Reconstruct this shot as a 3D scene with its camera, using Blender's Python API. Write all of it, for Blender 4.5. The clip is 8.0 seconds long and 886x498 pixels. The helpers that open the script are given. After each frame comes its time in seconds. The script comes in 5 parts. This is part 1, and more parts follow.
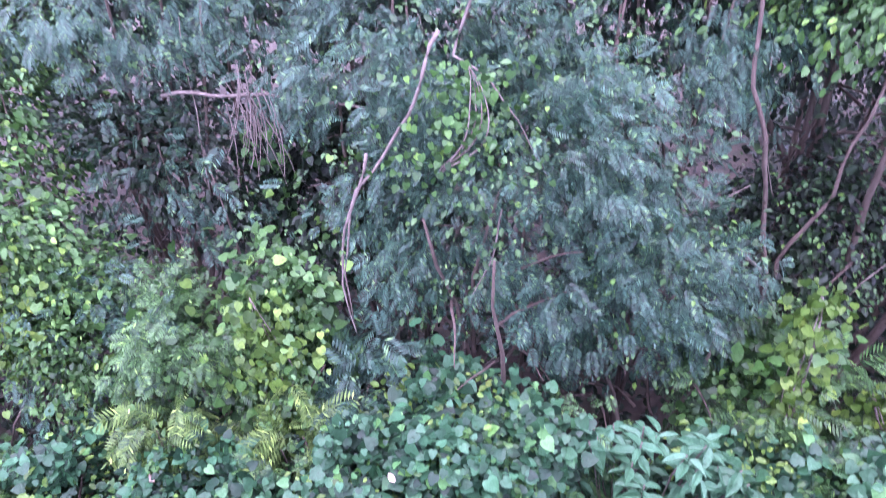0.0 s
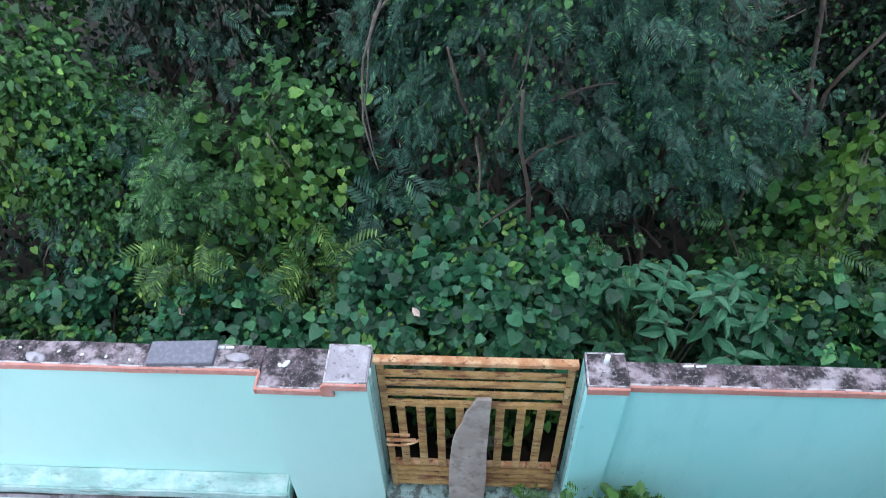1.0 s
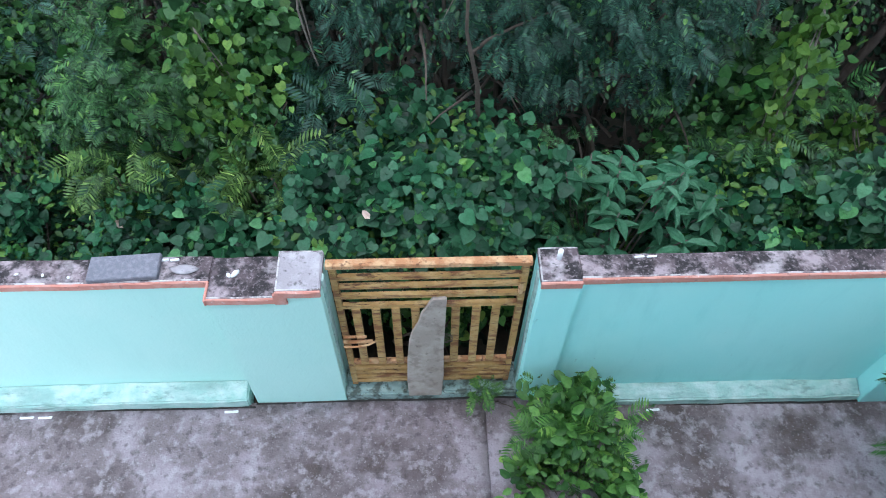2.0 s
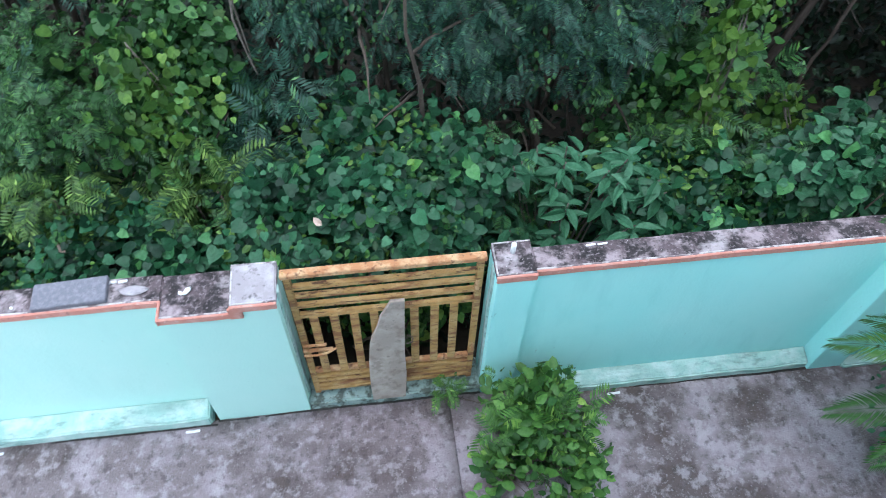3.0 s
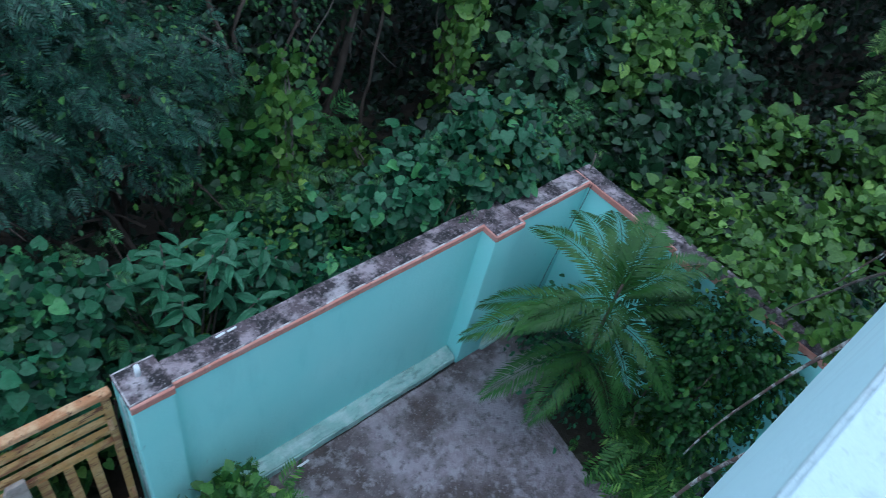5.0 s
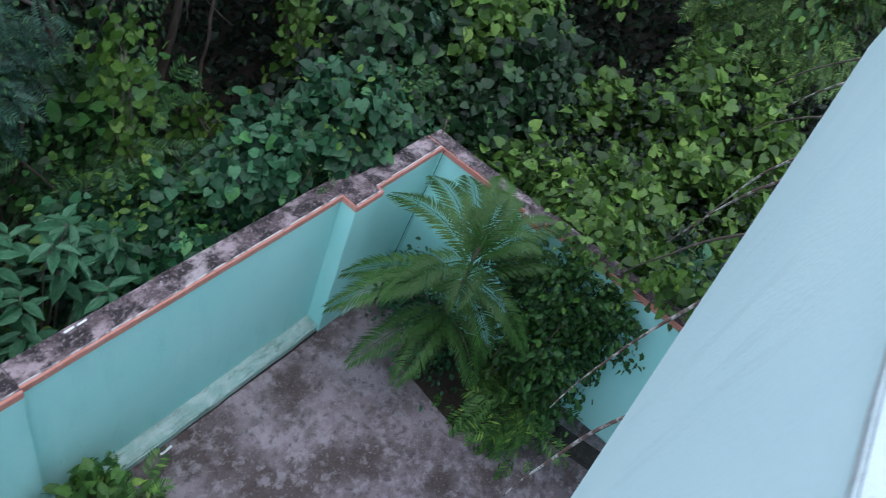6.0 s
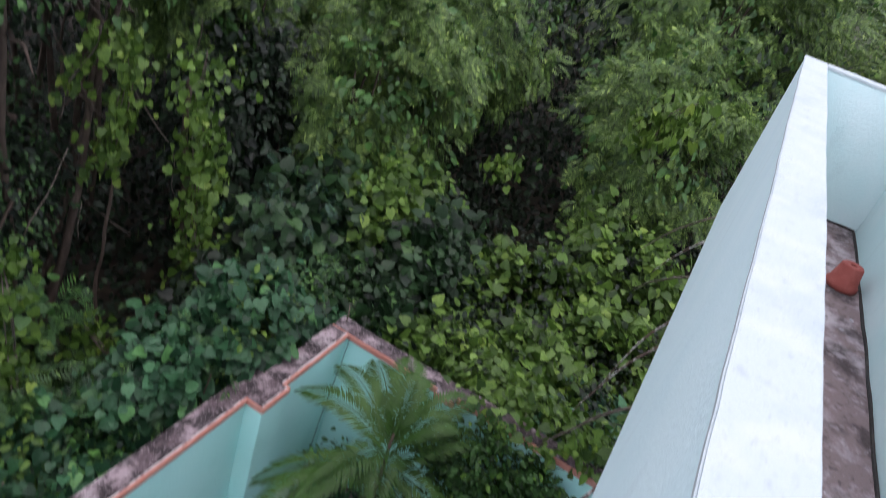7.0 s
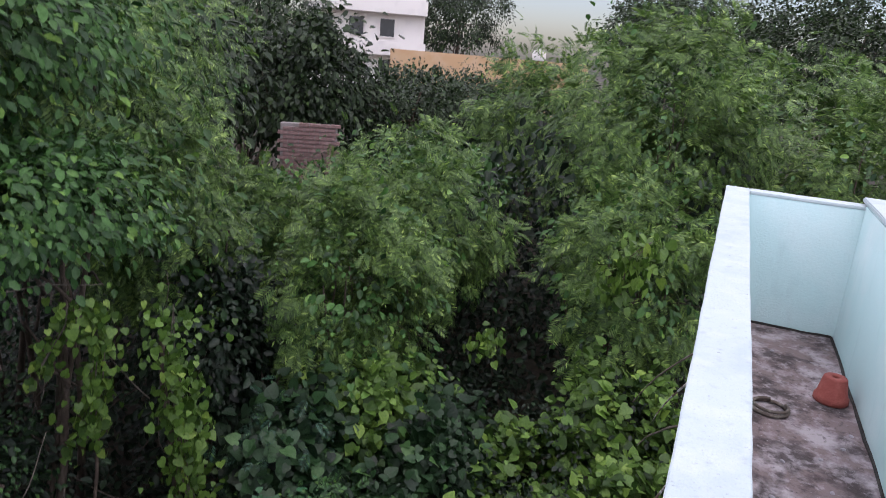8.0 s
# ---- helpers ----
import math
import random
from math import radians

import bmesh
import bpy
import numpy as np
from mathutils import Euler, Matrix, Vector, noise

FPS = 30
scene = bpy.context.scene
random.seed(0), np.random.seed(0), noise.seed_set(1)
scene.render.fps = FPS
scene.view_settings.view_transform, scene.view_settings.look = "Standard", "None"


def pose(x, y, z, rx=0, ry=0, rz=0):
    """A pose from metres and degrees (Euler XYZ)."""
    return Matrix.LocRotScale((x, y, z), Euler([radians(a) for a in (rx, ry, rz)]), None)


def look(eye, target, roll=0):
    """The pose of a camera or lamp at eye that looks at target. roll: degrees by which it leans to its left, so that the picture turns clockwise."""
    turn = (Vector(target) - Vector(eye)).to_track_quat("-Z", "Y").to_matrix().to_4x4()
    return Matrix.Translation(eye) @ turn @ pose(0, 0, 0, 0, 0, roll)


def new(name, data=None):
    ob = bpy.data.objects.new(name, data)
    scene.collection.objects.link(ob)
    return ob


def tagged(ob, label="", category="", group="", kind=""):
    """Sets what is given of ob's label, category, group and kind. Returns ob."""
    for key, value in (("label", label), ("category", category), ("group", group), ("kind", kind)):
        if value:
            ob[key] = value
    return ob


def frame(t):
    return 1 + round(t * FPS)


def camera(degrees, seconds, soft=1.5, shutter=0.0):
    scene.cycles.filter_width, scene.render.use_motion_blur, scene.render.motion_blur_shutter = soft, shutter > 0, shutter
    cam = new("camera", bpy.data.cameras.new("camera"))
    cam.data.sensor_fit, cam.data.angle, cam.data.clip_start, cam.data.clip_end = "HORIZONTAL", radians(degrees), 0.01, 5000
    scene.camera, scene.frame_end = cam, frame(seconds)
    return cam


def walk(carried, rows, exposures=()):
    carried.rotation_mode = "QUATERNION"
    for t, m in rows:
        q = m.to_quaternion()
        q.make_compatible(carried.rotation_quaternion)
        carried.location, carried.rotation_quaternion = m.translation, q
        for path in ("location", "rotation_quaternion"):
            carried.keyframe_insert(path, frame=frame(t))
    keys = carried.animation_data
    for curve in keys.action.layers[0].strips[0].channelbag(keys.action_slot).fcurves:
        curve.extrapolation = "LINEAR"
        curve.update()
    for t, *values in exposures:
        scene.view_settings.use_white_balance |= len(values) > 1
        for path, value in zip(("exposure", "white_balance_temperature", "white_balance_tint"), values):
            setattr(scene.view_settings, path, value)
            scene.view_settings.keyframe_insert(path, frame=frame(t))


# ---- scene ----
cam = camera(64.89, 8.0, soft=0.75, shutter=0.3)

# seconds, place, turns
PATH = [
    (0, 0.011, 0.306, 4.861, 56.65, 0.14, 1.25),
    (0.2, 0.044, 0.289, 4.787, 53.84, 0.78, 0.75),
    (0.5, 0.086, 0.315, 4.731, 49.09, 0.72, 2.58),
    (1, -0.021, 0.360, 4.694, 44.51, 1.04, 2.58),
    (1.5, -0.023, 0.405, 4.634, 39.76, 1.48, 0.80),
    (1.7, -0.031, 0.435, 4.637, 37.00, 0.71, -0.42),
    (2.8, -0.031, 0.467, 4.673, 34.94, -1.40, -5.74),
    (3, -0.035, 0.459, 4.660, 35.67, -1.33, -7.44),
    (3.5, -0.008, 0.450, 4.627, 38.89, -2.75, -15.63),
    (4, 0.070, 0.440, 4.658, 40.64, -4.39, -26.33),
    (4.3, 0.148, 0.440, 4.653, 41.44, -5.01, -31.63),
    (4.5, 0.142, 0.443, 4.672, 42.31, -6.42, -35.34),
    (4.7, 0.163, 0.450, 4.675, 43.23, -7.92, -37.74),
    (5.8, 0.164, 0.661, 4.691, 43.03, -16.49, -50.39),
    (6, 0.084, 0.659, 4.753, 42.86, -17.80, -52.47),
    (6.5, 0.104, 0.652, 4.842, 47.14, -20.04, -58.08),
    (7, 0.191, 0.615, 4.933, 58.87, -16.61, -61.77),
    (7.2, 0.227, 0.594, 5.053, 63.02, -13.03, -63.09),
    (7.5, 0.253, 0.539, 5.074, 69.04, -9.53, -65.09),
    (8, 0.279, 0.471, 5.105, 74.21, -4.66, -67.05),
]
# the clip's camera darkens in the first second and turns warmer near the end
EXPOSURES = [(0, 2.6, 5550, 62), (0.2, 2.2, 5600, 46), (0.5, 1.2, 5700, 22), (1.0, 0.75, 5550, 7), (3.0, 0.95, 5600, 3), (3.5, 1.02, 5450, 2), (4.0, 0.92, 5250, 1), (4.5, 0.18, 4900, 0), (4.7, 0.05, 4850, -1), (5.8, 0.3, 5500, 6), (6.5, 0.15, 6250, 16), (7.0, 0.25, 6500, 22), (7.5, 0.45, 6500, 23), (8.0, 0.22, 6450, 23)]
walk(cam, [(row[0], pose(*row[1:])) for row in PATH], EXPOSURES)

Z_OUT = -0.10   # ground outside the compound wall

# ------------------------------------------------------------------ world and light
world = bpy.data.worlds.new("sky")
scene.world = world
world.use_nodes = True
wn = world.node_tree
wn.nodes.clear()
sky = wn.nodes.new("ShaderNodeTexSky")
sky.sky_type = "NISHITA"
sky.sun_disc = False
sky.sun_elevation = radians(78)
sky.sun_rotation = radians(209)
sky.air_density, sky.dust_density, sky.ozone_density = 1.0, 2.0, 1.0
bg = wn.nodes.new("ShaderNodeBackground")
bg.inputs["Strength"].default_value = 0.15
wo = wn.nodes.new("ShaderNodeOutputWorld")
wn.links.new(sky.outputs["Color"], bg.inputs["Color"])
wn.links.new(bg.outputs["Background"], wo.inputs["Surface"])

sun_data = bpy.data.lights.new("sun", "SUN")
sun_data.energy = 3.7
sun_data.angle = radians(175)
sun_data.color = (1.0, 0.97, 0.93)
sun = new("sun", sun_data)
sun.matrix_world = look((-1.2, -2.2, 12), (0, 0, 0))


# ------------------------------------------------------------------ materials
def mix_rgb(nt, kind, fac, a, b):
    n = nt.nodes.new("ShaderNodeMix")
    n.data_type, n.blend_type = "RGBA", kind
    for socket, value in ((n.inputs[0], fac), (n.inputs[6], a), (n.inputs[7], b)):
        if isinstance(value, bpy.types.NodeSocket):
            nt.links.new(value, socket)
        elif isinstance(value, tuple):
            socket.default_value = (*value, 1)
        else:
            socket.default_value = value
    return n.outputs[2]


def noise_fac(nt, vec, scale, lo, hi, detail=6.0, rough=0.6, stretch=None, distort=0.0):
    tex = nt.nodes.new("ShaderNodeTexNoise")
    tex.inputs["Scale"].default_value = scale
    tex.inputs["Detail"].default_value = detail
    tex.inputs["Roughness"].default_value = rough
    tex.inputs["Distortion"].default_value = distort
    if stretch:
        mp = nt.nodes.new("ShaderNodeMapping")
        mp.inputs["Scale"].default_value = stretch
        nt.links.new(vec, mp.inputs["Vector"])
        nt.links.new(mp.outputs["Vector"], tex.inputs["Vector"])
    else:
        nt.links.new(vec, tex.inputs["Vector"])
    ramp = nt.nodes.new("ShaderNodeMapRange")
    ramp.inputs["From Min"].default_value, ramp.inputs["From Max"].default_value = lo, hi
    nt.links.new(tex.outputs["Fac"], ramp.inputs["Value"])
    return ramp.outputs["Result"]


def surface(name, base, layers=(), rough=0.8, bump=0.3, bump_scale=60.0, metal=0.0):
    """layers: (colour, scale, lo, hi, stretch or None, strength)"""
    m = bpy.data.materials.new(name)
    m.use_nodes = True
    nt = m.node_tree
    bsdf = nt.nodes["Principled BSDF"]
    geo = nt.nodes.new("ShaderNodeNewGeometry")
    vec = geo.outputs["Position"]
    colour = base
    for col, scale, lo, hi, stretch, strength in layers:
        f = noise_fac(nt, vec, scale, lo, hi, stretch=stretch)
        mul = nt.nodes.new("ShaderNodeMath")
        mul.operation = "MULTIPLY"
        mul.inputs[1].default_value = strength
        nt.links.new(f, mul.inputs[0])
        colour = mix_rgb(nt, "MIX", mul.outputs[0], colour, col)
    if isinstance(colour, tuple):
        bsdf.inputs["Base Color"].default_value = (*colour, 1)
    else:
        nt.links.new(colour, bsdf.inputs["Base Color"])
    bsdf.inputs["Roughness"].default_value = rough
    bsdf.inputs["Metallic"].default_value = metal
    if bump:
        f = noise_fac(nt, vec, bump_scale, 0.2, 0.8, detail=4)
        b = nt.nodes.new("ShaderNodeBump")
        b.inputs["Strength"].default_value = bump
        b.inputs["Distance"].default_value = 0.01
        nt.links.new(f, b.inputs["Height"])
        nt.links.new(b.outputs["Normal"], bsdf.inputs["Normal"])
    return m


def leafy(name, dark, light, tip, rough=0.42, glow=0.28):
    """Leaf: each leaf takes a tone of its own between dark and light, a few take tip; some light passes through."""
    m = bpy.data.materials.new(name)
    m.use_nodes = True
    nt = m.node_tree
    bsdf = nt.nodes["Principled BSDF"]
    geo = nt.nodes.new("ShaderNodeNewGeometry")
    rnd = geo.outputs["Random Per Island"]
    col = mix_rgb(nt, "MIX", rnd, tuple(c * 0.38 for c in dark), tuple(c * 0.78 for c in light))
    few = nt.nodes.new("ShaderNodeMapRange")
    few.inputs["From Min"].default_value, few.inputs["From Max"].default_value = 0.9, 1.0
    nt.links.new(rnd, few.inputs["Value"])
    col = mix_rgb(nt, "MIX", few.outputs["Result"], col, tip)
    patch = noise_fac(nt, geo.outputs["Position"], 1.7, 0.35, 0.65, detail=2)
    col = mix_rgb(nt, "MULTIPLY", patch, col, (0.52, 0.60, 0.52))
    vein = noise_fac(nt, geo.outputs["Position"], 48, 0.38, 0.64, detail=4)
    col = mix_rgb(nt, "MULTIPLY", vein, col, (0.66, 0.74, 0.70))
    relief = nt.nodes.new("ShaderNodeBump")
    relief.inputs["Strength"].default_value, relief.inputs["Distance"].default_value = 0.45, 0.010
    nt.links.new(noise_fac(nt, geo.outputs["Position"], 42, 0.2, 0.8, detail=3), relief.inputs["Height"])
    nt.links.new(relief.outputs["Normal"], bsdf.inputs["Normal"])
    nt.links.new(col, bsdf.inputs["Base Color"])
    bsdf.inputs["Roughness"].default_value = rough
    bsdf.inputs["Specular IOR Level"].default_value = 0.32
    tr = nt.nodes.new("ShaderNodeBsdfTranslucent")
    nt.links.new(col, tr.inputs["Color"])
    mx = nt.nodes.new("ShaderNodeMixShader")
    mx.inputs[0].default_value = glow * 0.7
    out = nt.nodes["Material Output"]
    nt.links.new(bsdf.outputs[0], mx.inputs[1])
    nt.links.new(tr.outputs[0], mx.inputs[2])
    nt.links.new(mx.outputs[0], out.inputs["Surface"])
    return m


M_TURQ = surface("turquoise_limewash", (0.40, 0.80, 0.77), [((0.48, 0.83, 0.80), 1.3, 0.4, 0.7, None, 0.7), ((0.24, 0.60, 0.59), 6, 0.55, 0.8, (1, 1, 0.25), 0.35), ((0.40, 0.70, 0.66), 30, 0.6, 0.75, None, 0.25), ((0.20, 0.34, 0.33), 16, 0.68, 0.74, (1, 1, 0.4), 0.4)], 0.85, 0.18, 45)
# same limewash, paler: the left wall's stronger light is put into its colour
M_TURQ_LIT = surface("brighter_lit_turquoise_limewash", (0.49, 0.755, 0.69), [((0.55, 0.78, 0.72), 1.3, 0.4, 0.7, None, 0.7), ((0.42, 0.68, 0.62), 5, 0.55, 0.8, (1, 1, 0.25), 0.35), ((0.28, 0.42, 0.40), 18, 0.69, 0.75, (1, 1, 0.4), 0.35)], 0.85, 0.18, 45)
M_PLINTH = surface("weathered_plinth", (0.34, 0.51, 0.47), [((0.55, 0.64, 0.62), 9, 0.42, 0.62, None, 0.7), ((0.10, 0.15, 0.13), 13, 0.54, 0.72, (0.5, 1, 2), 0.85), ((0.24, 0.36, 0.33), 5, 0.5, 0.66, (0.4, 1, 3), 0.7)], 0.9, 0.6, 30)
M_PINK = surface("salmon_paint", (0.54, 0.235, 0.185), [((0.60, 0.36, 0.31), 12, 0.45, 0.7, None, 0.7), ((0.62, 0.55, 0.52), 26, 0.63, 0.72, None, 0.6), ((0.18, 0.11, 0.10), 35, 0.60, 0.72, None, 0.75)], 0.88, 0.4)
M_COPING = surface("mossy_coping", (0.10, 0.075, 0.082), [((0.38, 0.31, 0.33), 5.5, 0.48, 0.6, None, 0.85), ((0.018, 0.015, 0.016), 9, 0.45, 0.57, None, 0.92), ((0.52, 0.46, 0.48), 3.2, 0.57, 0.66, None, 0.7), ((0.30, 0.25, 0.27), 45, 0.54, 0.64, None, 0.6), ((0.02, 0.018, 0.018), 30, 0.56, 0.66, None, 0.7), ((0.7, 0.66, 0.66), 70, 0.67, 0.72, None, 0.8)], 0.95, 0.9, 40)
M_CAPGREY = surface("grey_cap_cement", (0.32, 0.29, 0.31), [((0.5, 0.47, 0.5), 8, 0.45, 0.65, None, 0.7), ((0.09, 0.08, 0.08), 22, 0.56, 0.68, None, 0.8)], 0.95, 0.6, 50)
M_YARD = surface("stained_yard_concrete", (0.19, 0.15, 0.16), [((0.36, 0.30, 0.335), 2.6, 0.45, 0.6, None, 0.85), ((0.08, 0.058, 0.054), 1.9, 0.47, 0.62, None, 0.9), ((0.42, 0.37, 0.40), 11, 0.52, 0.64, None, 0.55), ((0.06, 0.047, 0.046), 17, 0.53, 0.66, None, 0.6), ((0.45, 0.41, 0.43), 55, 0.58, 0.68, None, 0.4), ((0.05, 0.04, 0.04), 80, 0.6, 0.7, None, 0.4)], 0.92, 0.7, 70)
M_GAP = surface("mottled_black", (0.03, 0.027, 0.025), [((0.07, 0.06, 0.05), 18, 0.5, 0.7, None, 0.8)], 1.0, 0.6)
M_PARA = surface("pale_blue_render", (0.62, 0.82, 0.85), [((0.68, 0.86, 0.88), 2.0, 0.4, 0.65, None, 0.6), ((0.42, 0.53, 0.58), 7, 0.6, 0.8, (1, 1, 0.2), 0.35)], 0.85, 0.2, 60)
M_CAP = surface("white_cap_paint", (0.43, 0.51, 0.53), [((0.34, 0.42, 0.45), 4, 0.48, 0.66, None, 0.7), ((0.50, 0.56, 0.57), 9, 0.5, 0.66, None, 0.6), ((0.31, 0.36, 0.38), 28, 0.58, 0.72, None, 0.6), ((0.26, 0.29, 0.31), 120, 0.6, 0.7, None, 0.5), ((0.12, 0.12, 0.12), 34, 0.70, 0.74, None, 0.7)], 0.85, 0.45, 140)
M_INNER = surface("pale_aqua_paint", (0.55, 0.73, 0.73), [((0.68, 0.78, 0.78), 1.6, 0.45, 0.7, None, 0.7), ((0.38, 0.52, 0.53), 8, 0.58, 0.8, (1, 1, 0.3), 0.4)], 0.85, 0.2)
M_TROUGH = surface("stained_balcony_floor", (0.21, 0.155, 0.155), [((0.46, 0.40, 0.42), 4.5, 0.49, 0.62, None, 0.85), ((0.05, 0.036, 0.036), 6, 0.48, 0.62, None, 0.9), ((0.42, 0.36, 0.38), 19, 0.54, 0.66, None, 0.6), ((0.04, 0.03, 0.03), 33, 0.57, 0.68, None, 0.6), ((0.65, 0.6, 0.6), 60, 0.66, 0.73, None, 0.7)], 0.95, 0.8, 60)
M_LIME = surface("chalky_lime_edge", (0.55, 0.52, 0.52), [((0.20, 0.16, 0.17), 14, 0.46, 0.56, None, 0.95), ((0.70, 0.68, 0.68), 40, 0.55, 0.66, None, 0.7)], 0.95, 0.6, 80)
M_GATE = surface("ochre_gate_paint", (0.42, 0.25, 0.085), [((0.54, 0.37, 0.17), 12, 0.45, 0.62, None, 0.7), ((0.20, 0.075, 0.035), 9, 0.50, 0.62, (0.5, 1, 2.4), 0.85), ((0.09, 0.035, 0.022), 30, 0.56, 0.66, (0.35, 1, 2.2), 0.9), ((0.03, 0.018, 0.015), 60, 0.62, 0.69, (0.5, 1, 1.6), 0.9)], 0.8, 0.6, 90)
M_SILL = surface("mossy_sill_cement", (0.26, 0.35, 0.33), [((0.42, 0.50, 0.48), 10, 0.46, 0.62, None, 0.8), ((0.07, 0.085, 0.07), 14, 0.47, 0.6, None, 0.9), ((0.035, 0.035, 0.03), 40, 0.57, 0.66, None, 0.7)], 0.95, 0.8, 50)
M_RUSTY = surface("rusted_gate_edge", (0.42, 0.20, 0.09), [((0.58, 0.38, 0.21), 14, 0.45, 0.62, None, 0.9), ((0.12, 0.05, 0.03), 30, 0.55, 0.68, None, 0.9)], 0.85, 0.6, 70)
M_BOARD = surface("cement_sheet", (0.33, 0.275, 0.24), [((0.44, 0.38, 0.34), 7, 0.45, 0.62, None, 0.8), ((0.2, 0.155, 0.13), 15, 0.5, 0.64, None, 0.6), ((0.13, 0.10, 0.09), 26, 0.62, 0.72, None, 0.7)], 0.92, 0.4, 60)
M_SLATE = surface("grey_stone_slab", (0.15, 0.15, 0.18), [((0.24, 0.23, 0.265), 40, 0.45, 0.65, None, 0.7), ((0.1, 0.1, 0.11), 70, 0.6, 0.7, None, 0.6)], 0.8, 0.4, 120)
M_WHITE = surface("white_plastic_scrap", (0.75, 0.76, 0.78), [((0.5, 0.5, 0.52), 40, 0.55, 0.7, None, 0.5)], 0.6, 0.1)
M_ROD = surface("limed_rusty_bar", (0.16, 0.10, 0.085), [((0.66, 0.64, 0.62), 14, 0.47, 0.55, None, 0.9), ((0.10, 0.06, 0.05), 60, 0.55, 0.62, None, 0.8)], 0.8, 0.5, 90)
M_DARKROD = surface("dark_dry_stem", (0.11, 0.085, 0.07), [((0.25, 0.21, 0.18), 25, 0.5, 0.65, None, 0.8)], 0.9, 0.4)
M_POT = surface("terracotta", (0.27, 0.058, 0.045), [((0.36, 0.10, 0.078), 22, 0.45, 0.7, None, 0.7), ((0.16, 0.05, 0.04), 30, 0.6, 0.75, None, 0.6)], 0.8, 0.3, 90)
M_SOIL = surface("leaf_litter_soil", (0.030, 0.023, 0.016), [((0.07, 0.05, 0.032), 8, 0.5, 0.7, None, 0.8), ((0.02, 0.03, 0.012), 2.2, 0.5, 0.7, None, 0.8)], 1.0, 0.8, 30)
M_BARK = surface("grey_brown_bark", (0.065, 0.048, 0.037), [((0.12, 0.092, 0.072), 20, 0.45, 0.68, (1, 1, 0.3), 0.8), ((0.05, 0.04, 0.03), 34, 0.55, 0.7, (1, 1, 0.2), 0.8)], 0.95, 0.9, 40)
M_TWIG = surface("dry_twig", (0.10, 0.082, 0.068), [((0.19, 0.165, 0.14), 20, 0.45, 0.65, None, 0.8)], 0.9, 0.4)
M_BRICK = surface("mauve_brick", (0.26, 0.16, 0.15), [((0.36, 0.25, 0.24), 14, 0.45, 0.65, None, 0.8), ((0.13, 0.08, 0.08), 7, 0.55, 0.7, None, 0.7)], 0.95, 0.5)
M_MORTAR = surface("grey_mortar", (0.30, 0.27, 0.26), [((0.18, 0.16, 0.15), 9, 0.5, 0.7, None, 0.8)], 0.95, 0.5)
M_FARWHITE = surface("white_far_paint", (0.78, 0.75, 0.72), [((0.62, 0.6, 0.58), 0.7, 0.5, 0.7, None, 0.6)], 0.85, 0)
M_FARORANGE = surface("orange_far_paint", (0.56, 0.36, 0.20), [((0.62, 0.47, 0.33), 0.8, 0.45, 0.7, None, 0.6)], 0.85, 0)
M_FARDARK = surface("dark_window_glass", (0.03, 0.035, 0.04), [((0.06, 0.07, 0.08), 1.0, 0.5, 0.7, None, 0.6)], 0.25, 0)

L_HEART = leafy("heart_leaf_green", (0.022, 0.097, 0.048), (0.095, 0.292, 0.140), (0.156, 0.367, 0.086))
L_BROAD = leafy("broad_leaf_green", (0.024, 0.103, 0.049), (0.086, 0.259, 0.119), (0.130, 0.324, 0.097))
L_LANCE = leafy("long_leaf_grey_green", (0.062, 0.210, 0.112), (0.151, 0.378, 0.203), (0.202, 0.448, 0.210), 0.45)
L_FEATHER = leafy("feather_leaf_blue_green", (0.027, 0.091, 0.063), (0.092, 0.216, 0.146), (0.165, 0.313, 0.108))
L_FEATHER_Y = leafy("feather_leaf_yellow_green", (0.109, 0.235, 0.065), (0.296, 0.470, 0.122), (0.466, 0.627, 0.157), glow=0.42)
L_FEATHER_G = leafy("feather_leaf_mid_green", (0.046, 0.144, 0.046), (0.135, 0.299, 0.098), (0.186, 0.345, 0.069))
L_SMALL = leafy("small_leaf_green", (0.037, 0.132, 0.036), (0.124, 0.300, 0.072), (0.205, 0.360, 0.060))
L_VINE = leafy("bright_vine_leaf", (0.12, 0.27, 0.045), (0.26, 0.43, 0.08), (0.38, 0.50, 0.10), glow=0.4)
L_CREEP = leafy("creeper_leaf_green", (0.085, 0.20, 0.035), (0.26, 0.45, 0.085), (0.26, 0.38, 0.07))
# near-black tone stands for the thicket's shade, not for a darker kind of leaf
L_DARK = leafy("shade_darkened_leaf", (0.010, 0.027, 0.015), (0.031, 0.068, 0.031), (0.051, 0.102, 0.043))
L_PINE = leafy("frond_green", (0.057, 0.170, 0.034), (0.161, 0.365, 0.060), (0.245, 0.459, 0.068), 0.42, 0.25)
L_SHRUB = leafy("garden_shrub_leaf", (0.090, 0.26, 0.060), (0.25, 0.48, 0.10), (0.42, 0.58, 0.12))
L_DEEP = leafy("deep_green_broad_leaf", (0.025, 0.100, 0.047), (0.084, 0.252, 0.121), (0.126, 0.315, 0.116))
# darker copy of the broad leaf, with the shade beyond the wall corner painted in
L_SHADE = leafy("shade_toned_broad_leaf", (0.018, 0.055, 0.024), (0.060, 0.145, 0.055), (0.10, 0.21, 0.06))
L_FAR = leafy("far_tree_leaf", (0.026, 0.058, 0.022), (0.070, 0.12, 0.045), (0.10, 0.16, 0.05))


